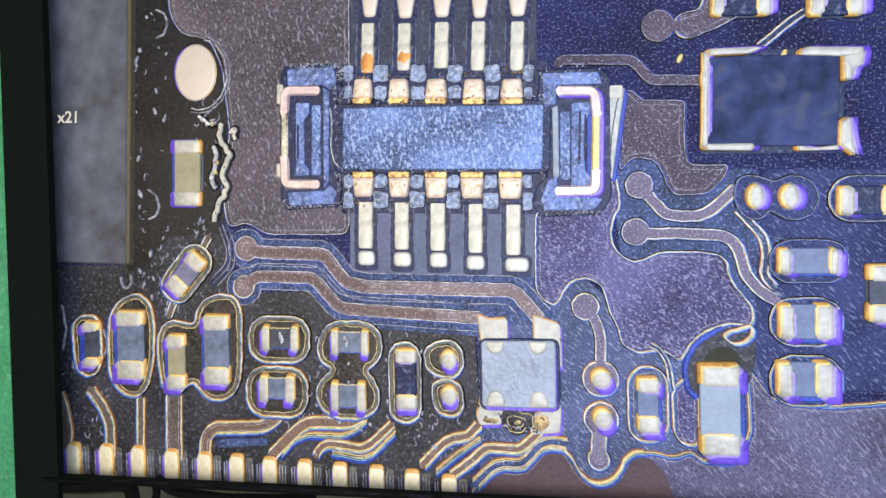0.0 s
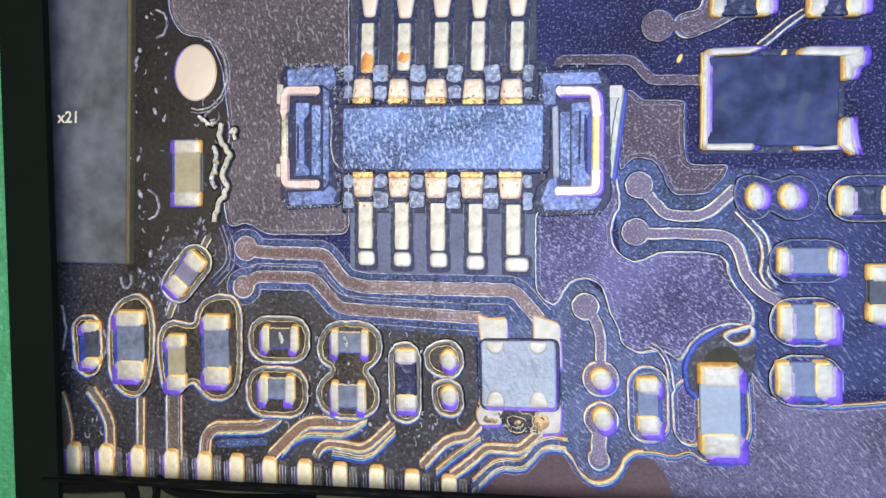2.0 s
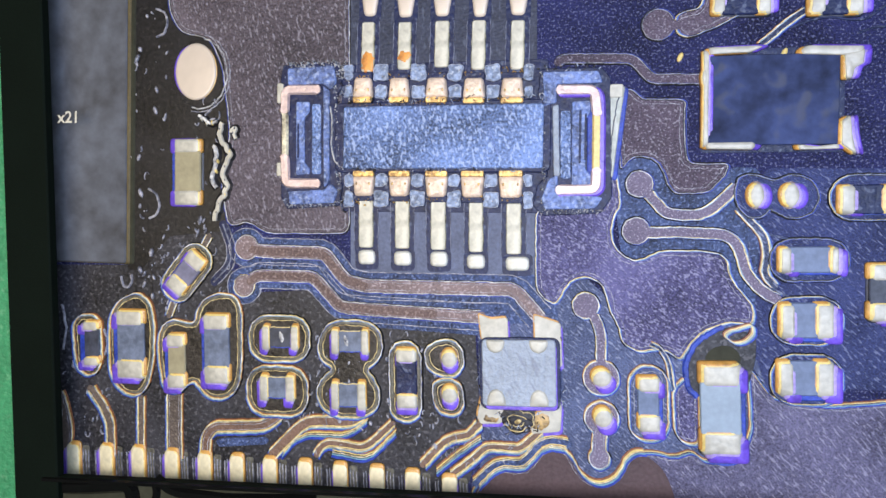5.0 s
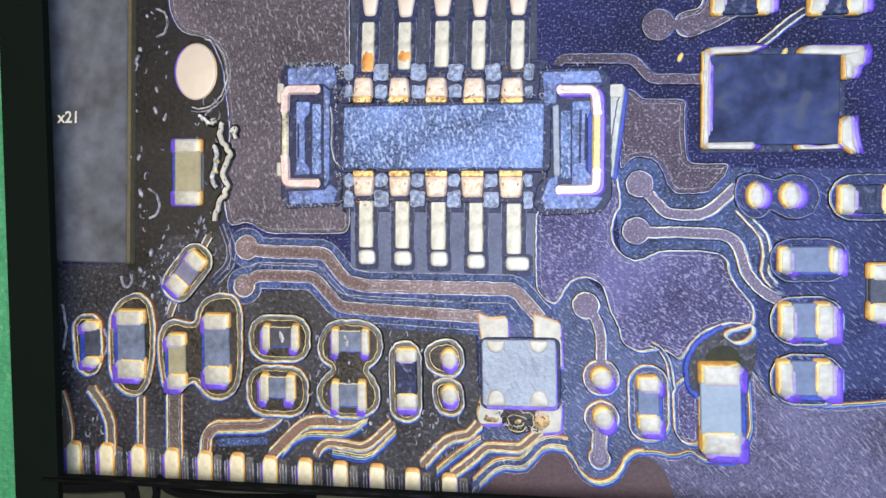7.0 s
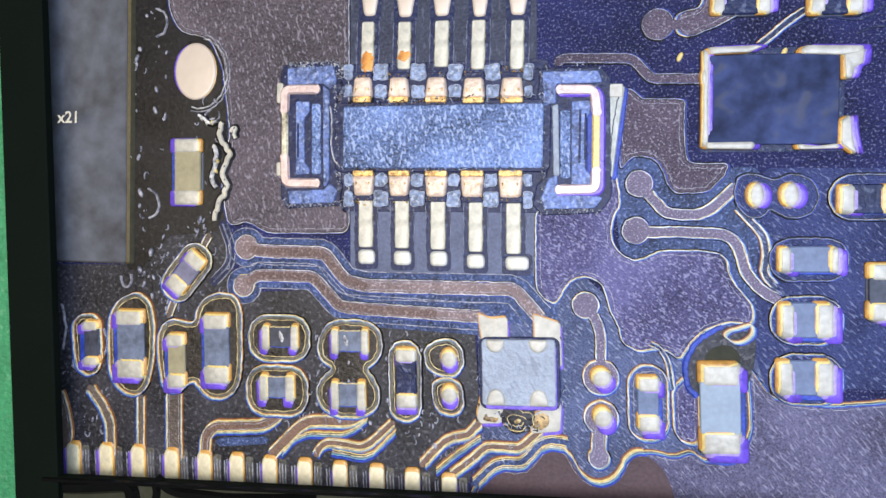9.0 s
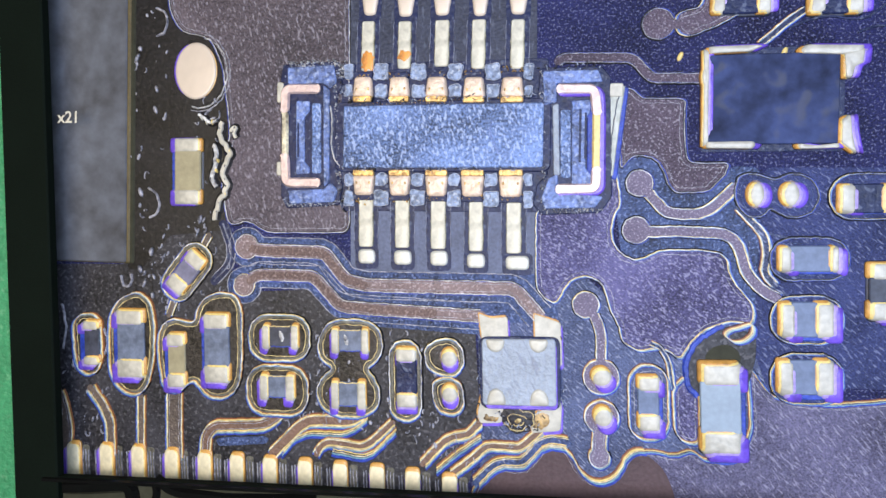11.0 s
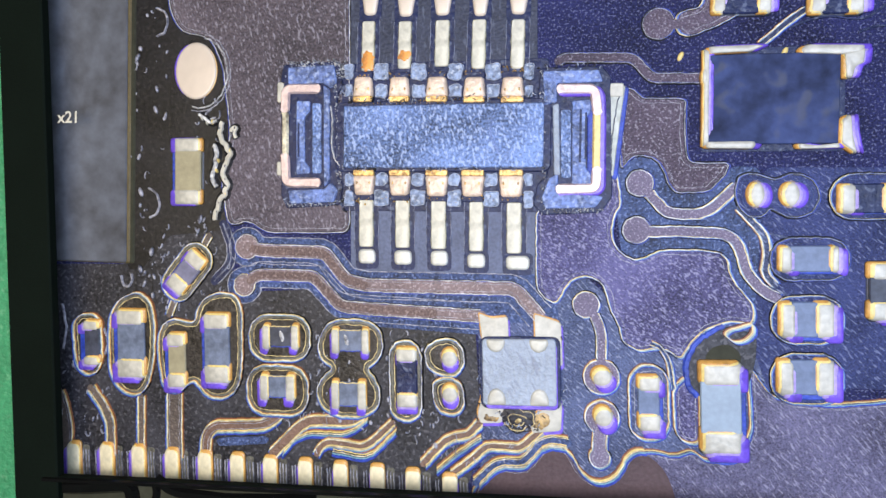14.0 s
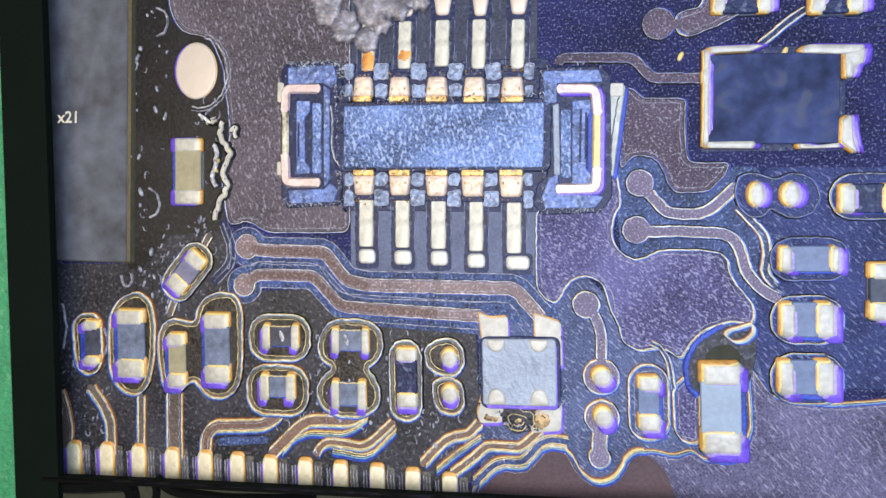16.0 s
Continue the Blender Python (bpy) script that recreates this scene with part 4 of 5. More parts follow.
capacitor(178.8, -37.7, 24.2, 17.6, 0, (0.27, 0.34), CERAMIC, "blue chip capacitor with broad cream ends", 2.6, False)
capacitor(178.2, -65.8, 25.1, 17.6, 0.4, (0.27, 0.33), CERAMIC, "blue chip capacitor with broad cream ends", 2.6, False)
capacitor(214.4, -24.1, 15.5, 27.9, -0.2, (0.34, 0.30), DARK_CERAMIC, "dark chip capacitor at the board's side", 2.6)
capacitor(150.5, 123.3, 27.1, 23.9, -2.5, (0.22, 0.24), NAVY, "dark blue chip capacitor beside the square chip", 2.6, False)
capacitor(193.1, 120.0, 23.9, 23.4, -2.4, (0.30, 0.30), NAVY, "dark blue chip capacitor beside the square chip", 2.6, False)
capacitor(206.8, 20.3, 26.1, 14.5, -0.9, (0.26, 0.28), NAVY, "dark blue chip capacitor below the square chip", 2.6, False)


def tilted_chip():
    (x0, y0), (x1, y1) = (-139.6, -1.6), (-157.1, -22.0)
    a = math.degrees(math.atan2(y0 - y1, x0 - x1)) - 90
    mask_ring((x0 + x1) / 2, (y0 + y1) / 2, 19.5, 36, a, 9)
    capacitor((x0 + x1) / 2, (y0 + y1) / 2, 12.5, 26.5, a, (0.34, 0.32), VIOLET_CERAMIC, "tilted chip capacitor with a violet-grey body", 2.4)


tilted_chip()


# ---- solder bumps and bare pads ----
def solder_bump(x, y, w, h, a, label, high=2.6, mat=SOLDER):
    ob = thing("solder_bump", x, y, a, label, "solder bump", "solder bumps")
    fringed_blob("bump", oval(0, 0, w / 2, h / 2), 0.3, high, mat, ob, (x, y, a), power=0.36)
    part("pad", prism(oval(0, 0, w / 2 + 0.7, h / 2 + 0.7), 0.0, 1.2, 0.2), TRACE, ob, "dull round copper pad")
    return ob


solder_bump(2.2, -58.4, 9.2, 10.3, -0.2, "bright solder bump on a small ringed pad")
solder_bump(2.1, -77.4, 9.2, 10.0, 0.1, "bright solder bump on a small ringed pad")
solder_bump(81.1, -67.1, 10.8, 10.2, 0.1, "bright round solder bump on a test pad")
solder_bump(81.6, -87.5, 10.2, 10.8, 0.4, "bright round solder bump on a test pad")
solder_bump(156.2, 23.7, 7.9, 12.5, -1.0, "bright oval solder bump below the square chip")
solder_bump(171.8, 23.3, 8.8, 12.4, -1.0, "bright oval solder bump below the square chip")


def ground_pad():
    x, y, w, h, a = -139.2, 101.0, 24.9, 31.9, -2.6
    ob = thing("round_pad", x, y, a, "large oval cream gold-plated contact pad", "contact pad")
    fringed_blob("plating", oval(0, 0, w / 2, h / 2, 0, 40), 0.0, 1.4, PLATE, ob, (x, y, a), power=0.06, k=0.011)
    arc = [(1.8 + (w / 2 + 4.2) * math.cos(radians(g)), -1.0 + (h / 2 + 3.6) * math.sin(radians(g))) for g in range(-105, 82, 6)]
    part("clearance", prism(oval(1.2, -0.5, w / 2 + 3.4, h / 2 + 3.0, 0, 40), 0.0, 0.45, 0.1), JET, ob)
    part("clearance_edge", ridge(arc, 0.9, 0.3, 0.85, False, rough=0.8), EDGE, ob, "pale curved mask edge beside the pad")
    part("outer_line", ridge(offset(arc, -1.9, False), 0.7, 0.3, 0.75, False, rough=0.8), DIM_EDGE, ob)


ground_pad()


# ---- grey chip at the side ----
def grey_chip():
    x, y, w, h, a = -215.6, 80.7, 67.0, 171.0, -2.4
    ob = thing("grey_chip", x, y, a, "large flat grey integrated circuit with mottled top", "chip")
    part("package", prism(rrect(0, 0, w, h, 0, 1.5), 0.3, 3.0, 0.7), CHIP_GREY, ob)
    part("underfill", prism(rrect(0.6, 0, w + 2.6, h + 0.6, 0, 1.5), 0.0, 1.9, 0.9), CHIP_SIDE, ob, "thin amber underfill at the chip's edge")
    part("underfill_foot", prism(rrect(1.6, 0, w + 5.0, h + 1.0, 0, 2.0), 0.0, 1.2, 0.9), OLIVE, ob, "dull foot of the underfill")
    return ob


grey_chip()


# ---- square chip with corner pads ----
def square_chip():
    x, y, w, h, a = 164.3, 69.6, 59.6, 43.5, -1.7
    ob = thing("square_chip", x, y, a, "dark blue square chip framed by bright corner pads", "chip")
    part("package", prism(rrect(0, 0, w, h, 0, 0.8), 0.3, 3.0, 0.4), CHIP_BLUE, ob)
    part("footprint", prism(rrect(0, 0, w + 6, h + 7, 0, 1.5), 0.0, 0.4, 0.1), NAVY, ob)
    inv = Matrix.Rotation(radians(-a), 2)

    def pad(points, r=1.2, top=3.8, nm="corner_pad"):
        q = [tuple(inv @ Vector((px - x, py - y))) for px, py in points]
        path = even(smooth(q, r, True), True, 1.2)
        fringed_blob(nm, path, 0.3, top, SOLDER, ob, (x, y, a), "bright tinned corner pad", power=0.12, k=0.015)

    pad([(132.1, 95.9), (134.7, 95.2), (133.7, 47.6), (131.1, 47.1)])
    pad([(133.7, 96.3), (157.3, 95.9), (160.4, 95.2), (154.1, 92.6), (134.2, 92.7)])
    pad([(175.7, 92.6), (178.3, 94.6), (205.2, 92.8), (204.7, 89.7), (195.8, 88.6), (176.2, 90.4)])
    pad([(195.1, 89.7), (205.0, 91.8), (204.2, 84.4), (200.3, 82.5), (198.7, 77.2), (195.8, 77.4)])
    pad([(194.2, 58.7), (198.2, 60.9), (198.9, 51.5), (200.8, 41.2), (197.6, 43.5), (193.6, 46.8)])
    pad([(174.1, 47.6), (183.0, 46.2), (193.6, 47.1), (194.1, 44.7), (183.0, 44.6), (174.6, 44.9)])
    pad([(131.9, 50.1), (155.3, 49.5), (156.4, 47.8), (154.8, 45.6), (131.9, 46.8)])
    pad([(130.9, 82.7), (132.3, 87.0), (133.8, 82.5), (133.2, 78.7), (131.6, 77.6)], 2.0, 3.9, "solder_bulge")
    for px, py in ((121.7, 93.0), (170.2, 92.2)):
        q = inv @ Vector((px - x, py - y))
        part("solder_fleck", dome(oval(q.x, q.y, 1.3, 2.6, -25, 12), 0.2, 1.0, 3), STRAW, ob, "small straw-coloured solder fleck")
    return ob


square_chip()


# ---- crystal with a metal lid ----
def oscillator():
    x, y, w, h, a = 39.2, -65.6, 38.4, 34.8, 0
    ob = thing("crystal_oscillator", x, y, a, "pale metal-lidded square oscillator on four solder pads", "oscillator")
    part("lid", prism(rrect(0, 0, w, h, 0, 2.0), 0.4, 3.4, 0.5), LID, ob, "brushed pale grey lid")
    # violet plate paints the colour fringe at the lid's lower side
    part("lid_fringe", prism(rrect(0.9, -2.2, w - 0.6, h - 0.4, 0, 2.4), 0.4, 2.9, 0.4), VIOLET, ob, "violet lens fringe painted along the lid's foot")
    part("base", prism(rrect(0.4, -0.4, w + 3.4, h + 3.0, 0, 4.0), 0.0, 2.6, 0.3), NAVY, ob, "dark rim round the lid")
    for sx in (-0.31, 0.27):
        for sy, tall in ((-0.37, 0.26), (0.40, 0.20)):
            cap = [(sx * w + px * w * 0.135, sy * h + math.copysign(h * tall * 0.5, sy) * py) for px, py in
                   ((-1, 1), (1, 1), (0.95, 0.1), (0.65, -0.7), (0, -1.1), (-0.65, -0.75), (-0.95, 0.05))]
            part("corner_joint", dome(smooth(cap if sy < 0 else cap[::-1], 1.5, True), 2.6, 4.2, 5, power=0.3), SOLDER, ob, "rounded cream solder joint")
    inv = Matrix.Rotation(radians(-a), 2)

    def pad(points, r=2.0):
        q = [tuple(inv @ Vector((px - x, py - y))) for px, py in points]
        land = part("solder_pad", prism(smooth(q, r, True), 0.0, 1.1, 0.4), SOLDER, ob, "bright solder pad")
        # shifted copies of the pad paint its violet and amber colour fringe
        for nm, mat, dx, dy, top in (("violet_fringe", VIOLET, 0.8, -1.6, 0.8), ("amber_fringe", AMBER, -0.6, 0.9, 0.9)):
            part(nm, prism([(cx + dx, cy + dy) for cx, cy in smooth(q, r, True)], 0.0, top, 0.3), mat, land)

    q = inv @ (Vector((38.7, -90.7)) - Vector((x, y)))
    splat = [(q.x + (px - q.x) * (1 + 0.45 * noise.noise((px * 0.14, py * 0.14, 2))), q.y + (py - q.y) * (1 + 0.45 * noise.noise((px * 0.14, py * 0.14, 5)))) for px, py in oval(q.x, q.y + 2.0, 12.0, 9.5, 10, 48)]
    part("scorched_flux", dome(splat, 0.0, 1.9, 4, wobble=0.3), BLACK_MASK, ob, "dark scorched flux below the lid")
    for k, (rx, ry, from_, to) in enumerate(((4.6, 3.9, 0.4, 3.6), (6.6, 5.2, 3.3, 5.6), (8.8, 6.4, -0.6, 1.5), (3.0, 2.4, 4.0, 6.4))):
        arc = [(q.x - 1.0 + rx * math.cos(g), q.y - 0.5 + ry * math.sin(g)) for g in (from_ + (to - from_) * n / 12 for n in range(13))]
        arc = [(cx + 1.8 * noise.noise((cx * 0.25, cy * 0.25, k)), cy + 1.8 * noise.noise((cx * 0.25, cy * 0.25, k + 7))) for cx, cy in arc]
        part("scorch_rim", ridge(arc, 0.7, 0.8, 2.25, False, rough=0.6), WARM_EDGE, ob, "broken golden rim of the scorched flux")
    part("flux_bead", dome(oval(q.x - 0.5, q.y - 0.5, 2.4, 1.6, 30), 1.0, 2.2), WARM_EDGE, ob, "small golden flux bead")
    for outline in ([(44.7, -89.3), (50.6, -86.5), (55.5, -87.8), (54.6, -93.5), (49.6, -96.3), (45.2, -95.2)], [(20.7, -87.3), (23.9, -89.6), (28.7, -90.4), (27.4, -92.8), (22.1, -92.4), (18.8, -90.7)]):
        smear = even(smooth([tuple(inv @ Vector((cx - x, cy - y))) for cx, cy in outline], 2.0, True), True, 0.8)
        smear = [(cx + 1.2 * noise.noise((cx * 0.4, cy * 0.4, 3)), cy + 1.2 * noise.noise((cx * 0.4, cy * 0.4, 6))) for cx, cy in smear]
        part("flux_smear", dome(smear, 0.4, 1.35, 4, power=0.25), FLUX_SMEAR, ob, "amber flux smear across a solder pad")
    crinkle("scorch_residue", [[(q.x - 11, q.y + 4), (q.x - 4, q.y - 4), (q.x + 6, q.y - 5), (q.x + 12, q.y + 3)], [(q.x - 19, q.y + 7), (q.x - 19, q.y + 40)], [(q.x + 21, q.y + 8), (q.x + 21, q.y + 42)]], 2.0, ob, 8, 1.4, 0.8)
    pad([(18.1, -34.6), (24.7, -37.5), (33.7, -36.6), (34.0, -49.7), (19.7, -49.8)])
    pad([(47.2, -35.1), (61.1, -39.7), (61.7, -62.0), (58.5, -63.6), (56.9, -50.9), (47.6, -49.5)])
    pad([(19.2, -77.7), (31.1, -82.2), (29.7, -93.0), (17.7, -93.4), (16.5, -88.3)])
    pad([(58.3, -73.9), (61.1, -82.6), (60.3, -96.2), (45.0, -97.9), (44.0, -89.0), (54.7, -82.8)])
    return ob


oscillator()


# ---- board-to-board connector ----
def connector():
    x, y, w, h, a = 0.4, 58.4, 106.8, 33.0, -1.8
    ob = thing("board_connector", x, y, a, "blue ten-pin board connector with metal end clips", "connector")
    inv = Matrix.Rotation(radians(-a), 2)

    def at(rect):
        q = inv @ Vector((rect[0] - x, rect[1] - y))
        return q.x, q.y, rect[2], rect[3]

    part("core", prism(rrect(0, 0, w, h, 0, 1.5), 0.3, 4.0, 0.6), BLUE, ob, "speckled blue plastic core")
    part("floor_plate", prism(rrect(0, 0, w + 4, h + 46, 0, 1.5), 0.0, 0.7, 0.2), NAVY, ob)
    px, py, pw, ph = at((-0.2, 58.6, 115.8, 37.5, -1.8))
    part("surround", prism(rrect(px, py, pw, ph, 0, 4), 0.3, 2.4, 0.5), NAVY, ob, "dark channel round the core")

    def plate(nm, points, top, mat, label=""):
        q = [tuple(inv @ Vector((px - x, py - y))) for px, py in points]
        return part(nm, prism(smooth(q, 1.2, True), 0.2, top, 0.4), mat, ob, label)

    plate("end_base", [(52.9, 91.1), (83.5, 90.4), (87.9, 84.5), (87.6, 24.3), (81.9, 16.4), (52.9, 15.9), (47.7, 21.3), (50.2, 31.7), (55.5, 36.7), (56.0, 69.0), (50.9, 75.1)], 1.80, NAVY, "dark footprint of the end block")
    plate("end_wall", [(54.1, 89.3), (81.8, 88.3), (83.9, 82.2), (60.9, 82.7), (60.7, 73.2), (54.1, 71.8)], 3.00, PALE_BLUE)
    plate("end_wall", [(52.2, 24.9), (56.1, 34.6), (60.7, 36.5), (60.8, 26.7), (81.5, 25.0), (83.1, 24.1), (79.1, 19.0), (53.8, 19.1)], 3.04, PALE_BLUE)
    plate("waist_wall", [(58.7, 71.6), (61.8, 72.6), (61.8, 35.9), (58.7, 36.0)], 3.10, LID, "greyish worn waist of the end block")
    plate("end_insert", [(68.4, 73.5), (77.7, 73.6), (77.9, 67.9), (75.0, 64.0), (74.7, 39.5), (77.4, 35.4), (77.3, 30.2), (67.7, 30.2)], 2.70, PALE_BLUE)
    plate("end_key", [(62.6, 69.2), (67.7, 68.9), (67.2, 34.6), (62.1, 34.7)], 2.60, BLUE)
    plate("slot", [(76.0, 72.0), (79.9, 71.8), (79.3, 30.2), (75.4, 30.3)], 2.20, DEEP_BLUE, "deep blue slot beside the clip")
    plate("end_base", [(-87.1, 101.2), (-55.4, 101.1), (-53.1, 88.8), (-56.4, 83.0), (-57.5, 40.4), (-54.4, 34.8), (-56.6, 23.8), (-87.2, 22.7), (-90.3, 29.6), (-88.6, 94.5)], 1.80, NAVY, "dark footprint of the end block")
    plate("end_wall", [(-84.0, 99.2), (-57.5, 99.2), (-56.2, 90.0), (-59.8, 86.6), (-64.2, 89.8), (-84.2, 90.3)], 3.00, PALE_BLUE)
    plate("end_wall", [(-85.8, 32.3), (-65.0, 32.6), (-61.0, 36.1), (-57.3, 31.8), (-59.7, 25.4), (-84.7, 25.1)], 3.04, PALE_BLUE)
    plate("waist_wall", [(-63.9, 88.9), (-60.4, 86.0), (-61.7, 36.8), (-65.0, 33.5)], 3.10, PALE_BLUE, "greyish worn waist of the end block")
    plate("end_insert", [(-79.7, 81.0), (-71.9, 80.6), (-72.1, 75.1), (-75.1, 72.2), (-75.7, 47.7), (-72.9, 44.5), (-73.0, 41.4), (-80.8, 41.1)], 2.70, PALE_BLUE)
    plate("end_key", [(-70.7, 79.3), (-65.6, 79.0), (-66.5, 41.2), (-71.7, 41.4)], 2.60, BLUE)

    for rect in ((-78.9, 59.7, 1.0, 18.5, -1.9), (72.3, 55.6, 1.1, 27.0, -1.6), (75.0, 55.5, 0.9, 23.5, -1.6)):
        bx, by, bw, bh = at(rect)
        part("mould_line", prism(rrect(bx, by, bw, bh, 0, 0.4), 2.0, 3.14, 0.1), NAVY, ob, "dark mould line")

    def clip(points, wide, label, mat=PINK, top=3.9):
        q = [tuple(inv @ Vector((cx - x, cy - y))) for cx, cy in points]
        part("metal_clip", strip(smooth(q, 3.5), wide, 2.4, top, bevel=0.9), mat, ob, label)

    clip([(-67.9, 86.9), (-85.6, 87.8), (-86.2, 77.4)], 5.4, "rosy metal end clip")
    clip([(-86.3, 73.7), (-86.9, 52.0)], 4.0, "golden stretch of the end clip", PALE_STRAW, 3.6)
    clip([(-86.9, 50.1), (-86.9, 36.8), (-69.2, 36.2)], 5.4, "rosy metal end clip")
    clip([(63.5, 79.6), (80.0, 78.7), (81.0, 68.1)], 5.6, "rosy metal end clip")
    clip([(80.9, 66.5), (80.2, 38.0)], 4.6, "golden stretch of the end clip", STRAW, 3.6)
    clip([(80.2, 37.0), (79.9, 28.6), (62.2, 28.8)], 5.6, "rosy metal end clip")
    # violet glow of the colour fringe, painted as a lower strip
    clip([(64.2, 78.5), (82.2, 77.7), (82.6, 67.0), (81.8, 27.6), (63.0, 27.6)], 5.4, "violet glow fringe painted along the clip's flank", VIOLET, 3.2)
    line = [tuple(inv @ Vector((cx - x, cy - y))) for cx, cy in [(-60.4, 77.3), (-59.3, 70.3), (-60.3, 56.5), (-58.6, 47.9), (-55.4, 44.7)]]
    part("moulded_lip", ridge(even(smooth(line, 2)), 0.8, 1.8, 2.75, False, rough=0.5), EDGE, ob, "thin pale lip in the dark channel")
    scar = [tuple(inv @ Vector((cx - x, cy - y))) for cx, cy in [(27.8, 66.0), (26.5, 59.6), (28.7, 52.4), (30.4, 47.6)]]
    part("core_scar", ridge(even(smooth(scar, 2)), 1.2, 3.6, 4.25, False, rough=1.0), PALE_BLUE, ob, "pale scratch across the core")
    for rect in ((-88.9, 86.2, 4.0, 11.1, -2.3), (-90.2, 44.6, 4.3, 7.5, -1.7), (90.6, 77.9, 6.7, 6.8, -1.9)):
        bx, by, bw, bh = at(rect)
        part("clip_foot", prism(rrect(bx, by, bw, bh, 0, 1), 0.0, 2.0, 0.4), TIN, ob)
    tab = plate("side_tab", [(87.6, 80.9), (95.0, 79.9), (92.9, 67.3), (90.5, 50.4), (88.3, 34.5), (85.8, 34.3), (85.5, 53.4), (86.3, 73.3)], 1.6, TAB_TIN, "pale tapering metal side tab")
    # blue plate paints the colour fringe on the tab's outer side
    plate("tab_fringe", [(89.5, 80.0), (96.7, 79.0), (94.9, 65.8), (92.7, 49.8), (90.0, 32.8), (87.2, 33.4)], 1.2, DEEP_BLUE, "blue lens fringe painted beside the tab")
    part("tab_crease", ridge([tuple(inv @ Vector((px - x, py - y))) for px, py in even([(91.7, 75.3), (89.3, 63.2), (87.4, 49.9), (87.3, 37.4)])], 0.9, 1.2, 1.85, False, rough=0.6), DARK_CERAMIC, tab, "dark crease down the tab")

    tops = (-41.9, 85.5, 10.4, 13.3, -2.2), (-22.0, 84.4, 10.6, 13.2, -2.2), (-1.7, 83.4, 11.0, 13.1, -2.1), (18.2, 82.1, 10.8, 13.2, -2.1), (38.1, 81.1, 11.2, 13.1, -2.0)
    lows = (-42.7, 35.1, 11.1, 13.4, -1.5), (-22.9, 34.4, 10.9, 13.6, -1.5), (-2.8, 33.6, 11.3, 13.8, -1.4), (16.4, 32.9, 11.4, 13.9, -1.4), (36.6, 32.2, 11.8, 14.1, -1.3)
    for rects, s in ((tops, 1), (lows, -1)):
        for rect in rects:
            bx, by, bw, bh = at(rect)
            bw *= 1.14
            head = [(bx - bw * 0.40, by + bh * 0.5 * s), (bx + bw * 0.40, by + bh * 0.5 * s), (bx + bw * 0.5, by - bh * 0.34 * s), (bx - bw * 0.5, by - bh * 0.34 * s)]
            pin = part("pin_head", dome(smooth(head, 1.8, True), 0.4, 3.6, 6, power=0.3), PIN, ob, "peach-cream plated contact pin")
            for dx in (-0.27, 0.27):
                part("pin_dimple", dome(oval(bx + dx * bw, by - bh * 0.02 * s, 0.9, 1.3, 20 * dx, 9), 3.0, 3.72, 2), GOLD, pin)
            part("pin_root", prism(rrect(bx, by - bh / 2 * s + 1.2 * s, bw - 1.0, 3.2, 0, 0.8), 0.4, 3.2, 0.4), GOLD, pin, "golden worn pin root")
            part("pin_shoulder", prism(rrect(bx, by + bh / 2 * s + 0.6 * s, bw - 1.4, 3.6, 0, 0.8), 0.3, 2.2, 0.3), NAVY, pin)
    gaps_top = (-49.5, 89.9, 3.8, 18.8, -2.3), (-31.5, 88.9, 6.3, 18.6, -2.2), (-11.2, 87.7, 6.5, 18.5, -2.2), (8.4, 86.7, 6.0, 18.3, -2.1), (28.3, 85.6, 6.2, 18.1, -2.1), (46.7, 84.5, 3.8, 18.0, -2.1)
    gaps_low = (-50.9, 32.3, 3.8, 18.4, -1.5), (-32.8, 31.8, 6.3, 18.2, -1.5), (-12.9, 31.2, 6.2, 18.0, -1.4), (6.7, 30.5, 5.5, 18.2, -1.4), (26.5, 29.8, 6.0, 18.3, -1.3), (45.4, 29.0, 3.5, 18.7, -1.3)
    for rects, s in ((gaps_top, 1), (gaps_low, -1)):
        for rect in rects:
            bx, by, bw, bh = at(rect)
            for share, size in ((0.27, 0.44), (-0.27, 0.34)):
                cy, wide, tall = by + share * s * bh, bw * (1.22 if share > 0 else 1.0), bh * size
                shape = even(rrect(bx, cy, wide, tall, 0, 1.2), True, 1.0)
                shape = [(qx + 0.9 * noise.noise((qx * 0.3, qy * 0.3, 4)), qy + 0.9 * noise.noise((qx * 0.3, qy * 0.3, 8))) for qx, qy in shape]
                rib = part("housing_rib", prism(shape, 0.3, 2.8, 0.4), RIB, ob)
                # a paler uneven ridge runs round each rib
                part("pale_rim", ridge(shape, 0.55, 1.6, 3.0, True, rough=0.5), RESIDUE, rib, "pale uneven rim of the rib")
    def local(points):
        return [tuple(inv @ Vector((cx - x, cy - y))) for cx, cy in points]

    crinkle("end_residue", [local(q) for q in (
        [(-87.2, 94.4), (-80.5, 98.9), (-70.1, 99.8), (-56.0, 97.4), (-54.3, 89.5)],
        [(-61.2, 30.4), (-56.4, 31.8), (-52.6, 28.0), (-54.7, 21.9)], [(-87.0, 28.9), (-75.9, 25.5), (-59.7, 24.5), (-52.6, 26.2)],
        [(-58.0, 95.1), (-51.7, 92.4), (-55.2, 80.4)], [(51.7, 31.6), (53.6, 24.3), (60.1, 19.2), (78.6, 18.2)],
        [(54.0, 88.7), (61.2, 91.1), (82.4, 89.9)])], 2.4, ob, 5, 1.5)
    crinkle("pin_residue", [local(q) for q in (
        [(-53.6, 79.0), (53.9, 77.0)], [(-53.8, 43.2), (53.9, 40.7)])], 3.7, ob, 6, 1.0, 0.45)
    return ob


connector()


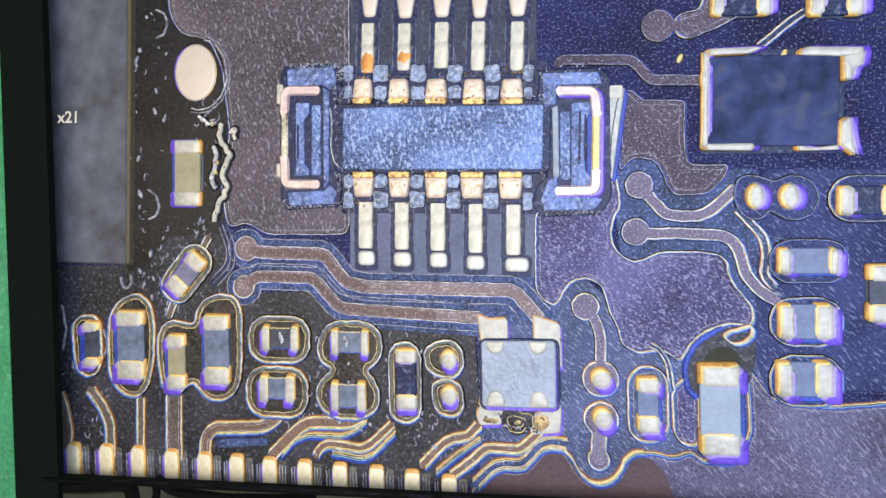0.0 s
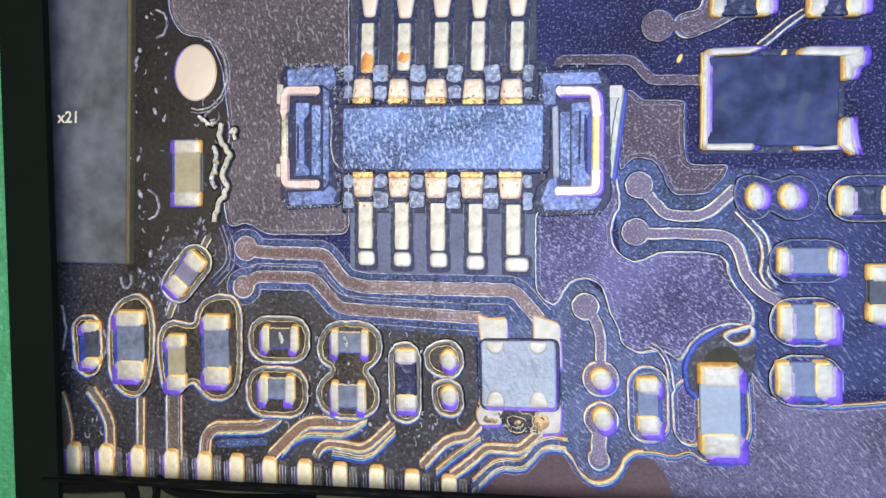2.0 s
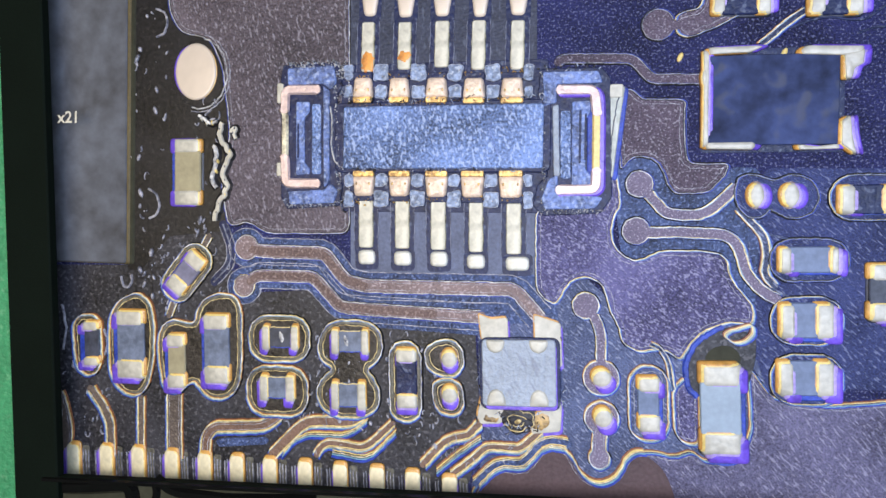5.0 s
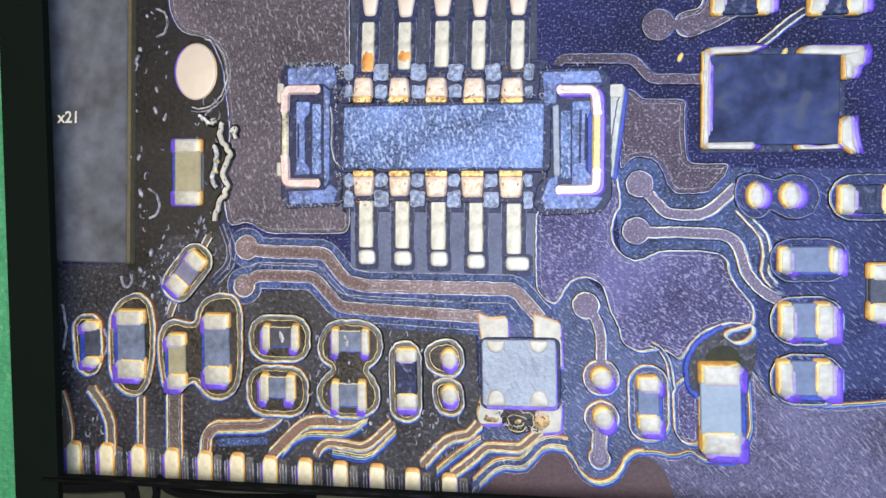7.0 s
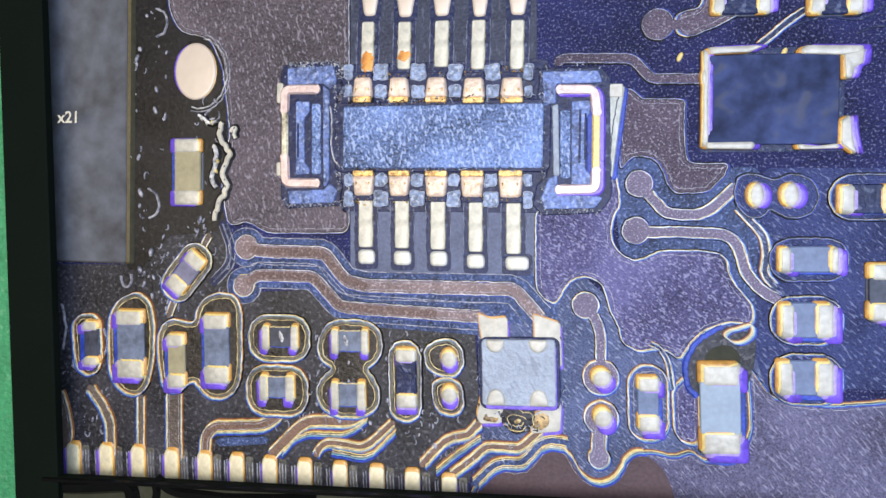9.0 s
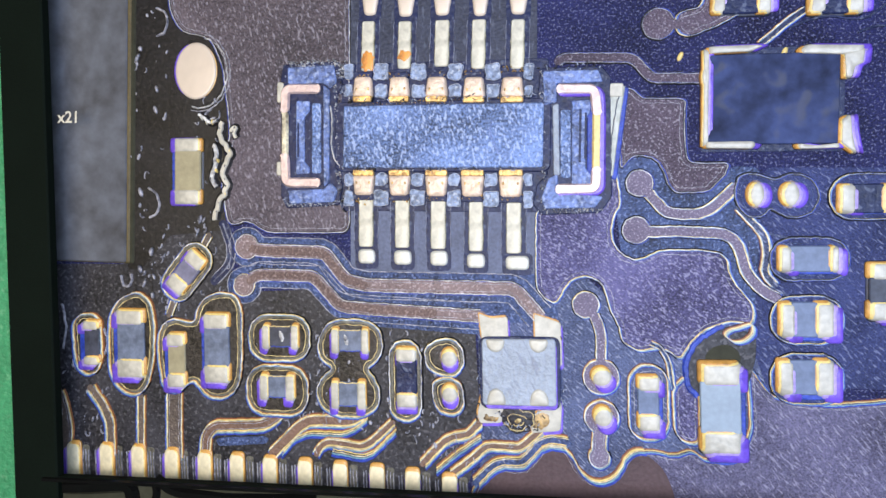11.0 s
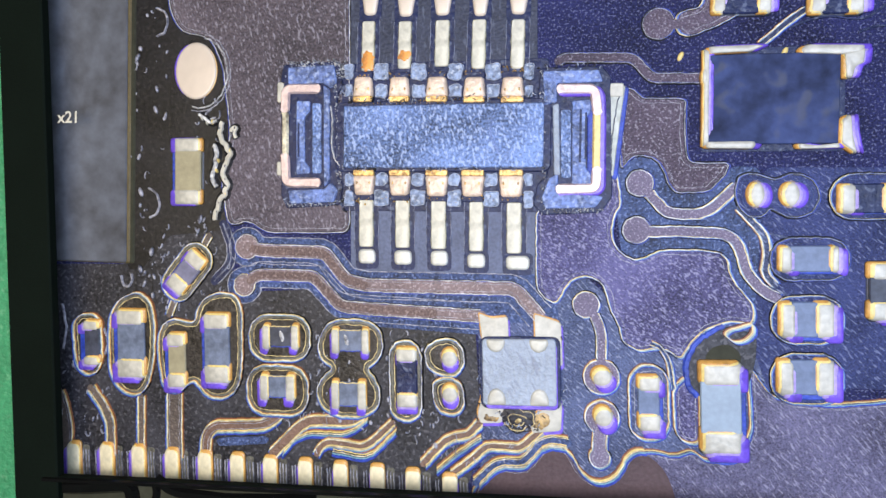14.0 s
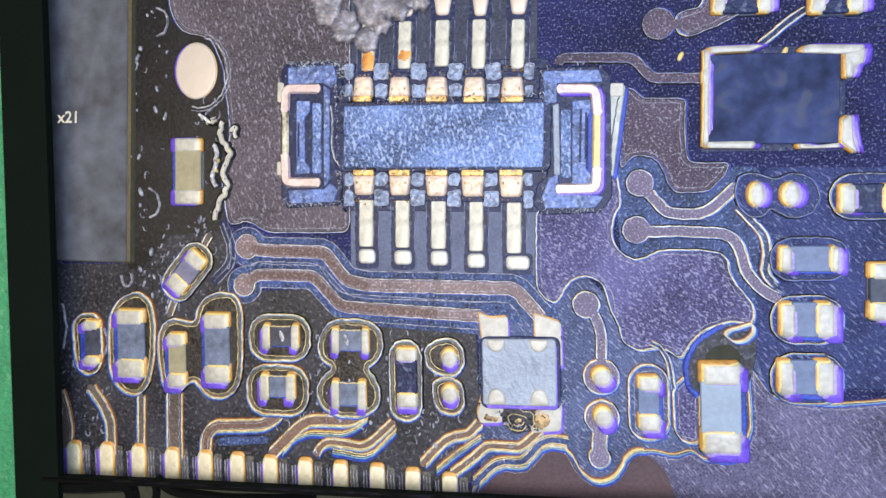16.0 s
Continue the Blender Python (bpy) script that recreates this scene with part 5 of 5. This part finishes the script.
# ---- solder lands of the connector ----
def lands():
    tops = (-38.8, 108.3, 7.3, 26.5, -2.5), (-18.7, 107.6, 7.4, 25.0, -2.5), (1.5, 107.2, 7.9, 24.2, -2.4), (20.9, 105.5, 7.5, 25.5, -2.4), (41.2, 104.2, 7.3, 25.2, -2.3)
    far = (-36.7, 138.2, 8.8, 27.5, -2.9), (-17.1, 136.4, 9.3, 27.9, -2.9), (2.6, 135.1, 9.4, 27.0, -2.8), (22.5, 133.4, 8.3, 27.1, -2.8), (42.4, 132.3, 9.3, 26.0, -2.7)
    lows = (-42.1, 13.9, 8.3, 26.0, -1.2), (-22.0, 13.2, 8.1, 26.3, -1.2), (-2.4, 12.0, 8.3, 25.8, -1.1), (17.8, 10.7, 7.8, 26.1, -1.1), (37.6, 9.5, 8.0, 26.5, -1.0)
    tips = (-42.2, -4.3, 9.5, 8.0, -1.0), (-22.2, -5.2, 9.7, 7.9, -1.0), (-2.4, -5.8, 9.5, 8.1, -0.9), (17.4, -7.4, 9.6, 7.7, -0.8), (39.2, -8.7, 12.4, 7.4, -0.8)
    for k, rect in enumerate(tops + lows):
        ob = thing("contact_land", *rect[:2], rect[4], "long cream tinned contact land of the connector", "contact land", "connector lands")
        part("tinning", prism(rrect(0, 0, rect[2] - 0.4, rect[3], 0, 1.2), 0.0, 1.5, 0.5), LAND, ob)
        for dx in (-0.5, 0.5):
            part("burred_edge", ridge(even([(dx * rect[2] * 0.9, -rect[3] * 0.46), (dx * rect[2] * 0.86, rect[3] * 0.46)]), 1.0, 0.3, 1.35, False, rough=0.5), GREY_TIN, ob, "grey burred edge of the land")
        bed = part("bed", prism(rrect(0, 0, rect[2] + 4.5, rect[3] + 5, 0, 1.5), 0.0, 0.45, 0.1), NAVY, ob)
        for dx in (-1, 1):
            part("bed_edge", ridge(even([(dx * (rect[2] / 2 + 2.5), -rect[3] * 0.5), (dx * (rect[2] / 2 + 2.4), rect[3] * 0.5)]), 0.5, 0.2, 0.75, False, rough=0.5), SOFT_EDGE, bed)
        if k in (0, 1):
            s = 1.0 if k == 0 else 0.55
            blot = even(rrect(0.1, -rect[3] * (0.31 if k == 0 else 0.22), rect[2] * 0.92, rect[3] * 0.40 * s, 0, 2.0), True, 0.8)
            blot = [(px + 1.1 * noise.noise((px * 0.5, py * 0.5, 3 + k)), py + 2.2 * noise.noise((px * 0.5, py * 0.4, 6 + k))) for px, py in blot]
            part("flux_stain", dome(blot, 0.9, 1.75, 5, power=0.25), FLUX, ob, "orange flux residue")
    for rect in far + tips:
        ob = thing("solder_land", *rect[:2], rect[4], "rounded bright solder land at the end of a contact", "solder land", "connector lands")
        w, h = rect[2] / 2, rect[3] / 2
        shape = [(-w * 1.25, h), (w * 1.25, h), (w * 1.1, -h * 0.2), (w * 0.72, -h), (-w * 0.72, -h), (-w * 1.1, -h * 0.2)] if rect in far else rrect(0, 0, rect[2], rect[3], 0, 2.4)
        part("joint", dome(smooth(shape, 2.2, True) if rect in far else shape, 0.2, 1.9, 6, power=0.4), PLATE if rect in far else PALE_TIN, ob)
        part("bed", prism(rrect(0, -0.8, rect[2] + 3.5, rect[3] + 4, 0, 2.5), 0.0, 0.5, 0.1), NAVY, ob)


lands()


# ---- splashes and residue ----
def solder_splash():
    random.seed(3)
    x0, y0 = (-124.9, 49.6)
    ob = thing("solder_splash", x0, y0, 0, "crooked splash of bright solder beside a capacitor", "solder splash")
    strands = ([(-123.8, 72.1), (-126.4, 65.9), (-123.9, 60.2), (-119.6, 56.2), (-120.7, 50.6), (-124.3, 46.3), (-125.1, 41.6), (-121.8, 37.4), (-124.0, 32.1), (-128.0, 25.6), (-130.6, 17.4)],
               [(-130.1, 58.5), (-127.8, 52.8), (-129.4, 46.5), (-131.6, 40.9), (-129.1, 35.1)], [(-119.3, 66.2), (-116.1, 69.2), (-116.6, 63.0)], [(-137.7, 76.8), (-134.4, 73.8), (-130.4, 71.1), (-126.9, 72.9)])
    for k, strand in enumerate(strands):
        line = even(smooth([(px - x0, py - y0) for px, py in strand], 2.5), step=1.3)
        # a black strip, wider than the strand, lies under it
        bm = ridge(line, 6.4 - 0.6 * k, 0.1, 1.5, False, rough=1.3)
        part("dark_rim", bm, JET, ob, "dark rim of the splash")
        bead = part("solder_strand", ridge(line, 4.3 - 0.6 * k, 0.2, 2.3, False, rough=1.3), SOLDER if k % 2 == 0 else EDGE, ob, "crooked bright solder strand")
        for q in range(3, len(line) - 2, 5):
            r = random.uniform(0.8, 1.5)
            px, py = line[q][0] + random.uniform(-1.4, 1.4), line[q][1]
            part("solder_blob", dome(oval(px, py, r * 0.7, r * 1.3, random.uniform(-40, 40), 12), 0.3, 2.6, 3), random.choice((STRAW, SOLDER, DARK_CERAMIC)), bead)
    ring = even(smooth([(141.1, -45.6), (144.0, -43.0), (149.3, -41.6), (154.4, -39.6), (155.1, -44.1), (151.9, -48.0), (146.1, -49.8)], 3, True), True, 1.2)
    loop = tagged(fringed_edge("wire_loop", [(ring, True)], 1.0, 2.2, None, SOLDER, k=0.0075, rough=0.2), "tiny bright loop of stray wire above a capacitor", "wire")
    RIDERS.append((loop, 0, 0, 0))


solder_splash()


def droplets():
    random.seed(7)
    bm = bmesh.new()
    zones = ((-163.1, -10.3), 24, 70), ((-176.3, 22.3), 14, 120), ((-53.6, -93.4), 60, 12), ((-7.9, -101.2), 40, 40), ((-69.2, -64.1), 10, 60), ((-168.0, 108.9), 30, 110), ((-30.8, -75.8), 6, 70), ((-137.7, 15.0), 20, 20), ((-67.3, -54.7), 12, 40), ((-51.1, -67.5), 10, 20), ((-22.6, -75.6), 14, 18), ((-8.6, -60.1), 14, 30), ((-156.7, -31.4), 30, 30), ((-220.2, -79.9), 30, 60)
    for (cx, cy), sx, sy in zones:
        for _ in range(15):
            x, y = cx + random.uniform(-sx, sx) * 0.36, cy + random.uniform(-sy, sy) * 0.36
            r = random.choice((0.35, 0.5, 0.7, 1.0, 1.6))
            dome(oval(x, y, r * random.uniform(0.5, 1), r * random.uniform(0.9, 2.0), random.uniform(-30, 30), 8), 0.2, 0.5 + r * 0.5, 2, bm)
    for loop in ([(-163.2, 137.9), (-157.6, 135.6), (-155.7, 129.1), (-158.7, 123.6), (-163.0, 122.0)], [(-171.5, 36.4), (-166.6, 33.7), (-164.0, 27.2), (-167.0, 20.8), (-171.4, 19.6)], [(-190.5, -13.4), (-189.3, -19.3), (-186.4, -20.6), (-183.4, -16.7), (-184.0, -12.8)],
                 [(-130.9, 79.5), (-135.1, 76.6), (-133.8, 73.4), (-128.3, 74.4)], [(-229.6, -29.8), (-227.1, -43.2), (-229.9, -56.6)], [(-202.6, -44.7), (-199.9, -51.3), (-202.4, -59.6)]):
        ridge(even(smooth(loop, 3)), 1.5, 0.0, 1.0, False, bm, 0.6)
    # highlights on small droplet rims, put in as pale crescent ridges
    for (cx, cy), sx, sy, count in (((-170.0, 60.0), 9, 80, 9), ((-146.0, -10.0), 26, 26, 26), ((-60.0, -66.0), 48, 34, 30), ((-30.0, -100.0), 60, 12, 34), ((-215.0, -84.0), 22, 22, 14), ((20.0, -110.0), 20, 8, 12), ((-135.0, 62.0), 8, 26, 12)):
        for _ in range(count):
            x, y = cx + random.uniform(-sx, sx), cy + random.uniform(-sy, sy)
            r, start, span = random.uniform(0.7, 1.7), random.uniform(0, 6.3), random.uniform(1.4, 3.4)
            arc = [(x + r * math.cos(start + span * q / 6), y + 1.7 * r * math.sin(start + span * q / 6)) for q in range(7)]
            ridge(arc, random.uniform(0.4, 0.8), 0.0, 1.05, False, bm)
    ob = tagged(part("flux_residue", bm, DIM_EDGE), "scattered pale droplets of flux residue", "residue", kind="stuff")
    RIDERS.append((ob, 0, 0, 0))


droplets()


def crumbs():
    """Fine gritty dross round the contact pins and the connector's rim."""
    random.seed(21)
    for mat, count, nm, label in ((GOLD, 190, "dross", "fine golden dross round the connector pins"), (EDGE, 300, "grit", "fine pale grit along the connector rim")):
        bm = bmesh.new()
        for k in range(count):
            if nm == "dross":
                (cx, cy), sx, sy = random.choice((((-0.6, 91.6), 46, 1.8), ((-3.2, 25.3), 46, 1.8), ((-2.1, 76.8), 46, 0.9)))
            else:
                (cx, cy), sx, sy = random.choice((((-69.9, 100.5), 14, 2.2), ((-71.8, 24.9), 15, 1.5), ((-56.9, 62.5), 1.3, 34), ((53.4, 54.9), 1.2, 36), ((67.2, 17.9), 16, 1.4), ((-55.4, 96.6), 4, 5)))
            x, y = cx + random.uniform(-sx, sx), cy + random.uniform(-sy, sy)
            r = random.uniform(0.25, 0.6)
            dome(oval(x, y, r, r * random.uniform(0.8, 2.2), random.uniform(-60, 60), 7), 0.2, random.uniform(2.4, 3.5), 2, bm)
        ob = tagged(part(nm, bm, mat), label, "residue", kind="stuff")
        RIDERS.append((ob, 0, 0, 0))


crumbs()


# ---- magnification readout ----
def readout():
    cu = bpy.data.curves.new("magnification_readout", "FONT")
    cu.body, cu.size, cu.extrude, cu.align_x, cu.align_y = "x21", 0.0092, 0.00005, "CENTER", "CENTER"
    cu.offset = 0.00012
    cu.materials.append(INK)
    ob = new("magnification_readout", cu)
    x, y, a = -210.4, 77.3, -2.4
    ob.matrix_basis = pose(x / 1000, y / 1000, 0.0145, 0, 0, a)
    tagged(ob, "pale x21 magnification figure on the display", "readout")


readout()


# ---- cleaning brush ----
def brush():
    """A grey tapering bristle brush: the tip lies at the origin, the bristles run towards -x."""
    ob = tagged(new("cleaning_brush"), "soft grey tapering cleaning brush with wet bristle tip", "brush")
    random.seed(11)
    reach, spread = 330.0, math.tan(radians(26))
    bm = bmesh.new()
    dense = bm.verts.layers.float.new("fullness")
    for side in (1, -1):
        rows = []
        for i in range(61):
            x = 14 - (reach + 14) * i / 60
            row = []
            for k in range(41):
                u = -1 + 2 * k / 40
                half = 9.0 + 82.0 * (1 - math.exp(-max(0.0, 4 - x) / 84.0))
                soft = min(1.0, (1 - abs(u)) * half / (20.0 + 0.10 * max(0.0, -x)))
                soft = min(soft, max(0.0, (14 - x) / 40 + 0.0))
                wave = 1.2 * noise.noise((x * 0.04, u * 4, side)) + 0.6 * noise.noise((x * 0.12, u * 12, side))
                v = bm.verts.new((x, u * half, side * soft * (5.0 + wave) * min(1.0, 0.25 + (14 - x) / 120)))
                v[dense] = soft
                row.append(v)
            rows.append(row)
        for a, b in zip(rows, rows[1:]):
            for k in range(40):
                bm.faces.new((a[k], a[k + 1], b[k + 1], b[k])).smooth = True
    bmesh.ops.remove_doubles(bm, verts=bm.verts, dist=0.02)
    part("bristle_mass", bm, BRISTLE, ob, "soft grey bristle mass with loose hairs at its rim")

    def strands(name, count, x0, x1, mat, width, label):
        bm = bmesh.new()
        for _ in range(count):
            u = random.uniform(-1, 1)
            tip = random.uniform(x0, x1)
            y0 = u * spread * (-tip) * 1.04 + random.uniform(-2, 2)
            y1 = u * spread * (-tip + 7) * 1.02 + random.uniform(-3, 3)
            z = 1.0 + random.uniform(0.3, 1.0) * 6.5 * min(1.0, 0.15 - tip / 90)
            p, q = Vector((tip, y0, z)), Vector((tip - 7, y1, z * 1.05))
            side = (q - p).cross(Vector((0, 0, 1))).normalized() * width * random.uniform(0.6, 1.3)
            up = Vector((0, 0, width))
            vs = [bm.verts.new(c) for c in (p, q + side, q + up, q - side)]
            for tri in ((0, 1, 2), (0, 2, 3), (0, 3, 1), (1, 3, 2)):
                bm.faces.new([vs[t] for t in tri])
        return part(name, bm, mat, ob, label)

    strands("wet_tip", 60, -20, 6, WET, 0.8, "wet clumped bristle tips")
    bm = bmesh.new()
    for _ in range(230):
        x = 4 - random.uniform(0, 1) ** 1.6 * 62
        y = random.uniform(-0.9, 1.15) * (5 + spread * -x * 0.9)
        r = random.uniform(0.5, 1.5)
        dome(oval(x, y, r, r * random.uniform(0.5, 1.2), random.uniform(-30, 60), 9), -1.0, 2.2 + 0.07 * -x + r * 0.6, 3, bm)
    tagged(part("wet_bead_layer", bm, BEAD, ob, "glistening wet beads on the bristle tip"), kind="stuff")
    # light on the lower bristle rim, put in as a gold ridge
    rim = even(smooth([(-30, -17), (-16, -11), (2, -4)], 8), step=3.0)
    part("amber_rim", ridge(rim, 2.4, -2.0, 1.0, False, rough=2.2), GOLD, ob, "golden ridge for light caught on the bristle rim")
    return ob


BRUSH = brush()


def solvent_film():
    """The wet film that the brush leaves on the upper lands: lumpy drops round the origin."""
    ob = tagged(new("solvent_puddle"), "glistening wet solvent film spread over the upper contact lands", "puddle")
    random.seed(29)
    blobs = ((-24, 17, 9, 13), (-14, 2, 8, 9), (3, 12, 10, 15), (16, 16, 9, 13), (-2, -6, 7, 7), (26, 18, 7, 11))
    for x, y, w, h in blobs:
        lumpy = [(x + (px - x) * (1 + 0.4 * noise.noise((px * 0.3, py * 0.3, 2))), y + (py - y) * (1 + 0.4 * noise.noise((px * 0.3, py * 0.3, 7)))) for px, py in oval(x, y, w, h, random.uniform(-20, 20), 40)]
        drop = part("drop", dome(lumpy, 0.0, 1.9, 4, wobble=0.6, power=0.3), WET, ob, "grey wet drop")
        # glints of the wet surface, put in as pale lumps
        bm = bmesh.new()
        for _ in range(36):
            g, q = random.uniform(0, 6.3), random.uniform(0, 0.85)
            r = random.uniform(0.4, 1.1)
            dome(oval(x + w * q * math.cos(g), y + h * q * math.sin(g), r * 0.7, r * 1.5, random.uniform(-40, 40), 8), 1.2, 2.5, 2, bm)
        tagged(part("glint", bm, BEAD, drop, "pale lumps set as glints on the drop"), kind="stuff")
    return ob


PUDDLE = solvent_film()


def brush_pose(x, y, turn, z=7.4):
    return pose(x / 1000, y / 1000, z / 1000, 0, 0, turn)


# ---- everything that moves ----
def motions():
    shifts = [(0.0, 0, 0), (3.2, 0, 0), (4.0, 0.1, 0.45), (6.5, 0.3, 0.55), (7.5, 0.3, 0.55), (8.0, 0.6, 0.6), (8.5, 0.2, 0.6), (9.0, 0.1, 0.7),
              (11.5, 0.4, 0.95), (11.8, 1.2, 0.9), (11.9, 2.3, 0.85), (12.0, 3.9, 0.8), (12.1, 3.3, 0.8), (12.2, 2.3, 0.8), (12.3, 1.0, 0.8),
              (12.5, 0.8, 0.75), (13.0, 0.6, 0.85), (13.5, 0.5, 0.95), (14.0, 0.4, 0.95), (14.5, 0.6, 0.9), (16.0, 0.4, 1.0)]
    for ob, x, y, a in RIDERS:
        walk(ob, [(t, pose(x + dx / 1000, y + dy / 1000, 0, 0, 0, a)) for t, dx, dy in shifts])
    tips = [
        (0.00, -79.4, 231.6, -50),
        (0.30, -79.4, 231.6, -50),
        (0.50, -70.0, 143.0, -30),
        (0.80, -81.9, 141.6, -34),
        (0.90, -50.5, 137.6, -32),
        (1.00, -61.3, 203.1, -30),
        (1.20, -79.4, 231.6, -50),
        (3.60, -79.4, 231.6, -50),
        (3.80, -41.4, 132.5, -31),
        (4.00, -38.5, 125.0, -31),
        (4.20, -29.3, 127.2, -29),
        (4.60, -23.2, 126.8, -29),
        (5.00, -61.2, 208.9, -40),
        (7.20, -61.2, 208.9, -30),
        (7.30, -3.9, 47.3, -2),
        (7.40, -61.2, 208.9, -30),
        (7.50, -104.1, 153.9, -40),
        (7.60, -63.1, 132.7, -20),
        (7.70, -23.2, 126.8, -16),
        (7.80, -2.4, 119.5, -12),
        (7.90, 15.3, 123.9, -13),
        (8.00, 17.6, 122.3, -13),
        (8.10, 3.6, 124.8, -10),
        (8.20, 21.1, 124.9, -10),
        (8.30, 19.6, 120.7, -6),
        (8.40, 19.4, 113.0, 0),
        (8.50, 16.0, 102.0, -1),
        (8.60, 3.3, 110.5, -2),
        (8.70, -50.7, 128.8, -14),
        (8.80, -166.5, 94.0, -60),
        (8.90, -180.1, 203.7, -80),
        (9.20, -111.5, 235.5, -60),
        (11.00, -80.1, 208.1, -40),
        (11.30, -38.5, 125.0, -14),
        (11.50, -24.9, 118.8, -15),
        (11.70, -5.5, 113.9, -6),
        (11.90, 0.3, 106.4, -2),
        (12.00, 6.1, 103.1, 1),
        (12.10, -9.0, 89.6, 0),
        (12.20, -61.8, 185.6, -24),
        (12.30, -50.5, 137.6, -20),
        (12.40, 21.1, 126.3, -1),
        (12.50, 18.1, 120.8, 5),
        (12.60, 6.4, 116.0, 5),
        (12.70, 21.1, 122.1, 5),
        (12.80, -5.6, 108.2, 3),
        (12.90, -39.4, 19.0, -2),
        (13.00, 8.0, 116.0, -5),
        (13.10, -45.3, 32.5, -2),
        (13.20, -20.3, 120.8, -10),
        (13.30, -63.2, 129.8, -14),
        (13.40, -51.6, 93.5, -4),
        (13.50, -75.7, 37.3, 4),
        (13.60, -145.3, 218.4, -40),
        (14.70, -144.6, 239.5, -60),
        (14.90, -203.3, 189.7, -40),
        (14.967, -150.0, 76.0, -10),
        (15.00, -52.0, 62.0, 0),
        (15.033, 0.0, 88.0, -2),
        (15.10, 3.1, 101.9, -10),
        (15.20, 9.1, 107.2, -14),
        (15.30, -20.4, 115.0, -17),
        (15.40, -23.3, 123.9, -20),
        (15.50, -20.4, 117.9, -22),
        (15.60, 6.5, 121.7, -22),
        (15.70, 0.6, 122.1, -20),
        (15.80, -17.4, 114.8, -26),
        (15.90, -8.0, 118.0, -12),
        (16.00, -120.0, 190.0, -50),
    ]
    trail = [(0.0, -60.0, 320.0), (15.60, -60.0, 320.0), (15.80, -40.0, 190.0), (15.90, -40.0, 124.0), (16.00, -37.0, 118.0)]
    walk(PUDDLE, [(t, pose(x / 1000, y / 1000, 0.0016)) for t, x, y in trail])
    walk(BRUSH, [(t, brush_pose(x, y, turn)) for t, x, y, turn in tips])


motions()
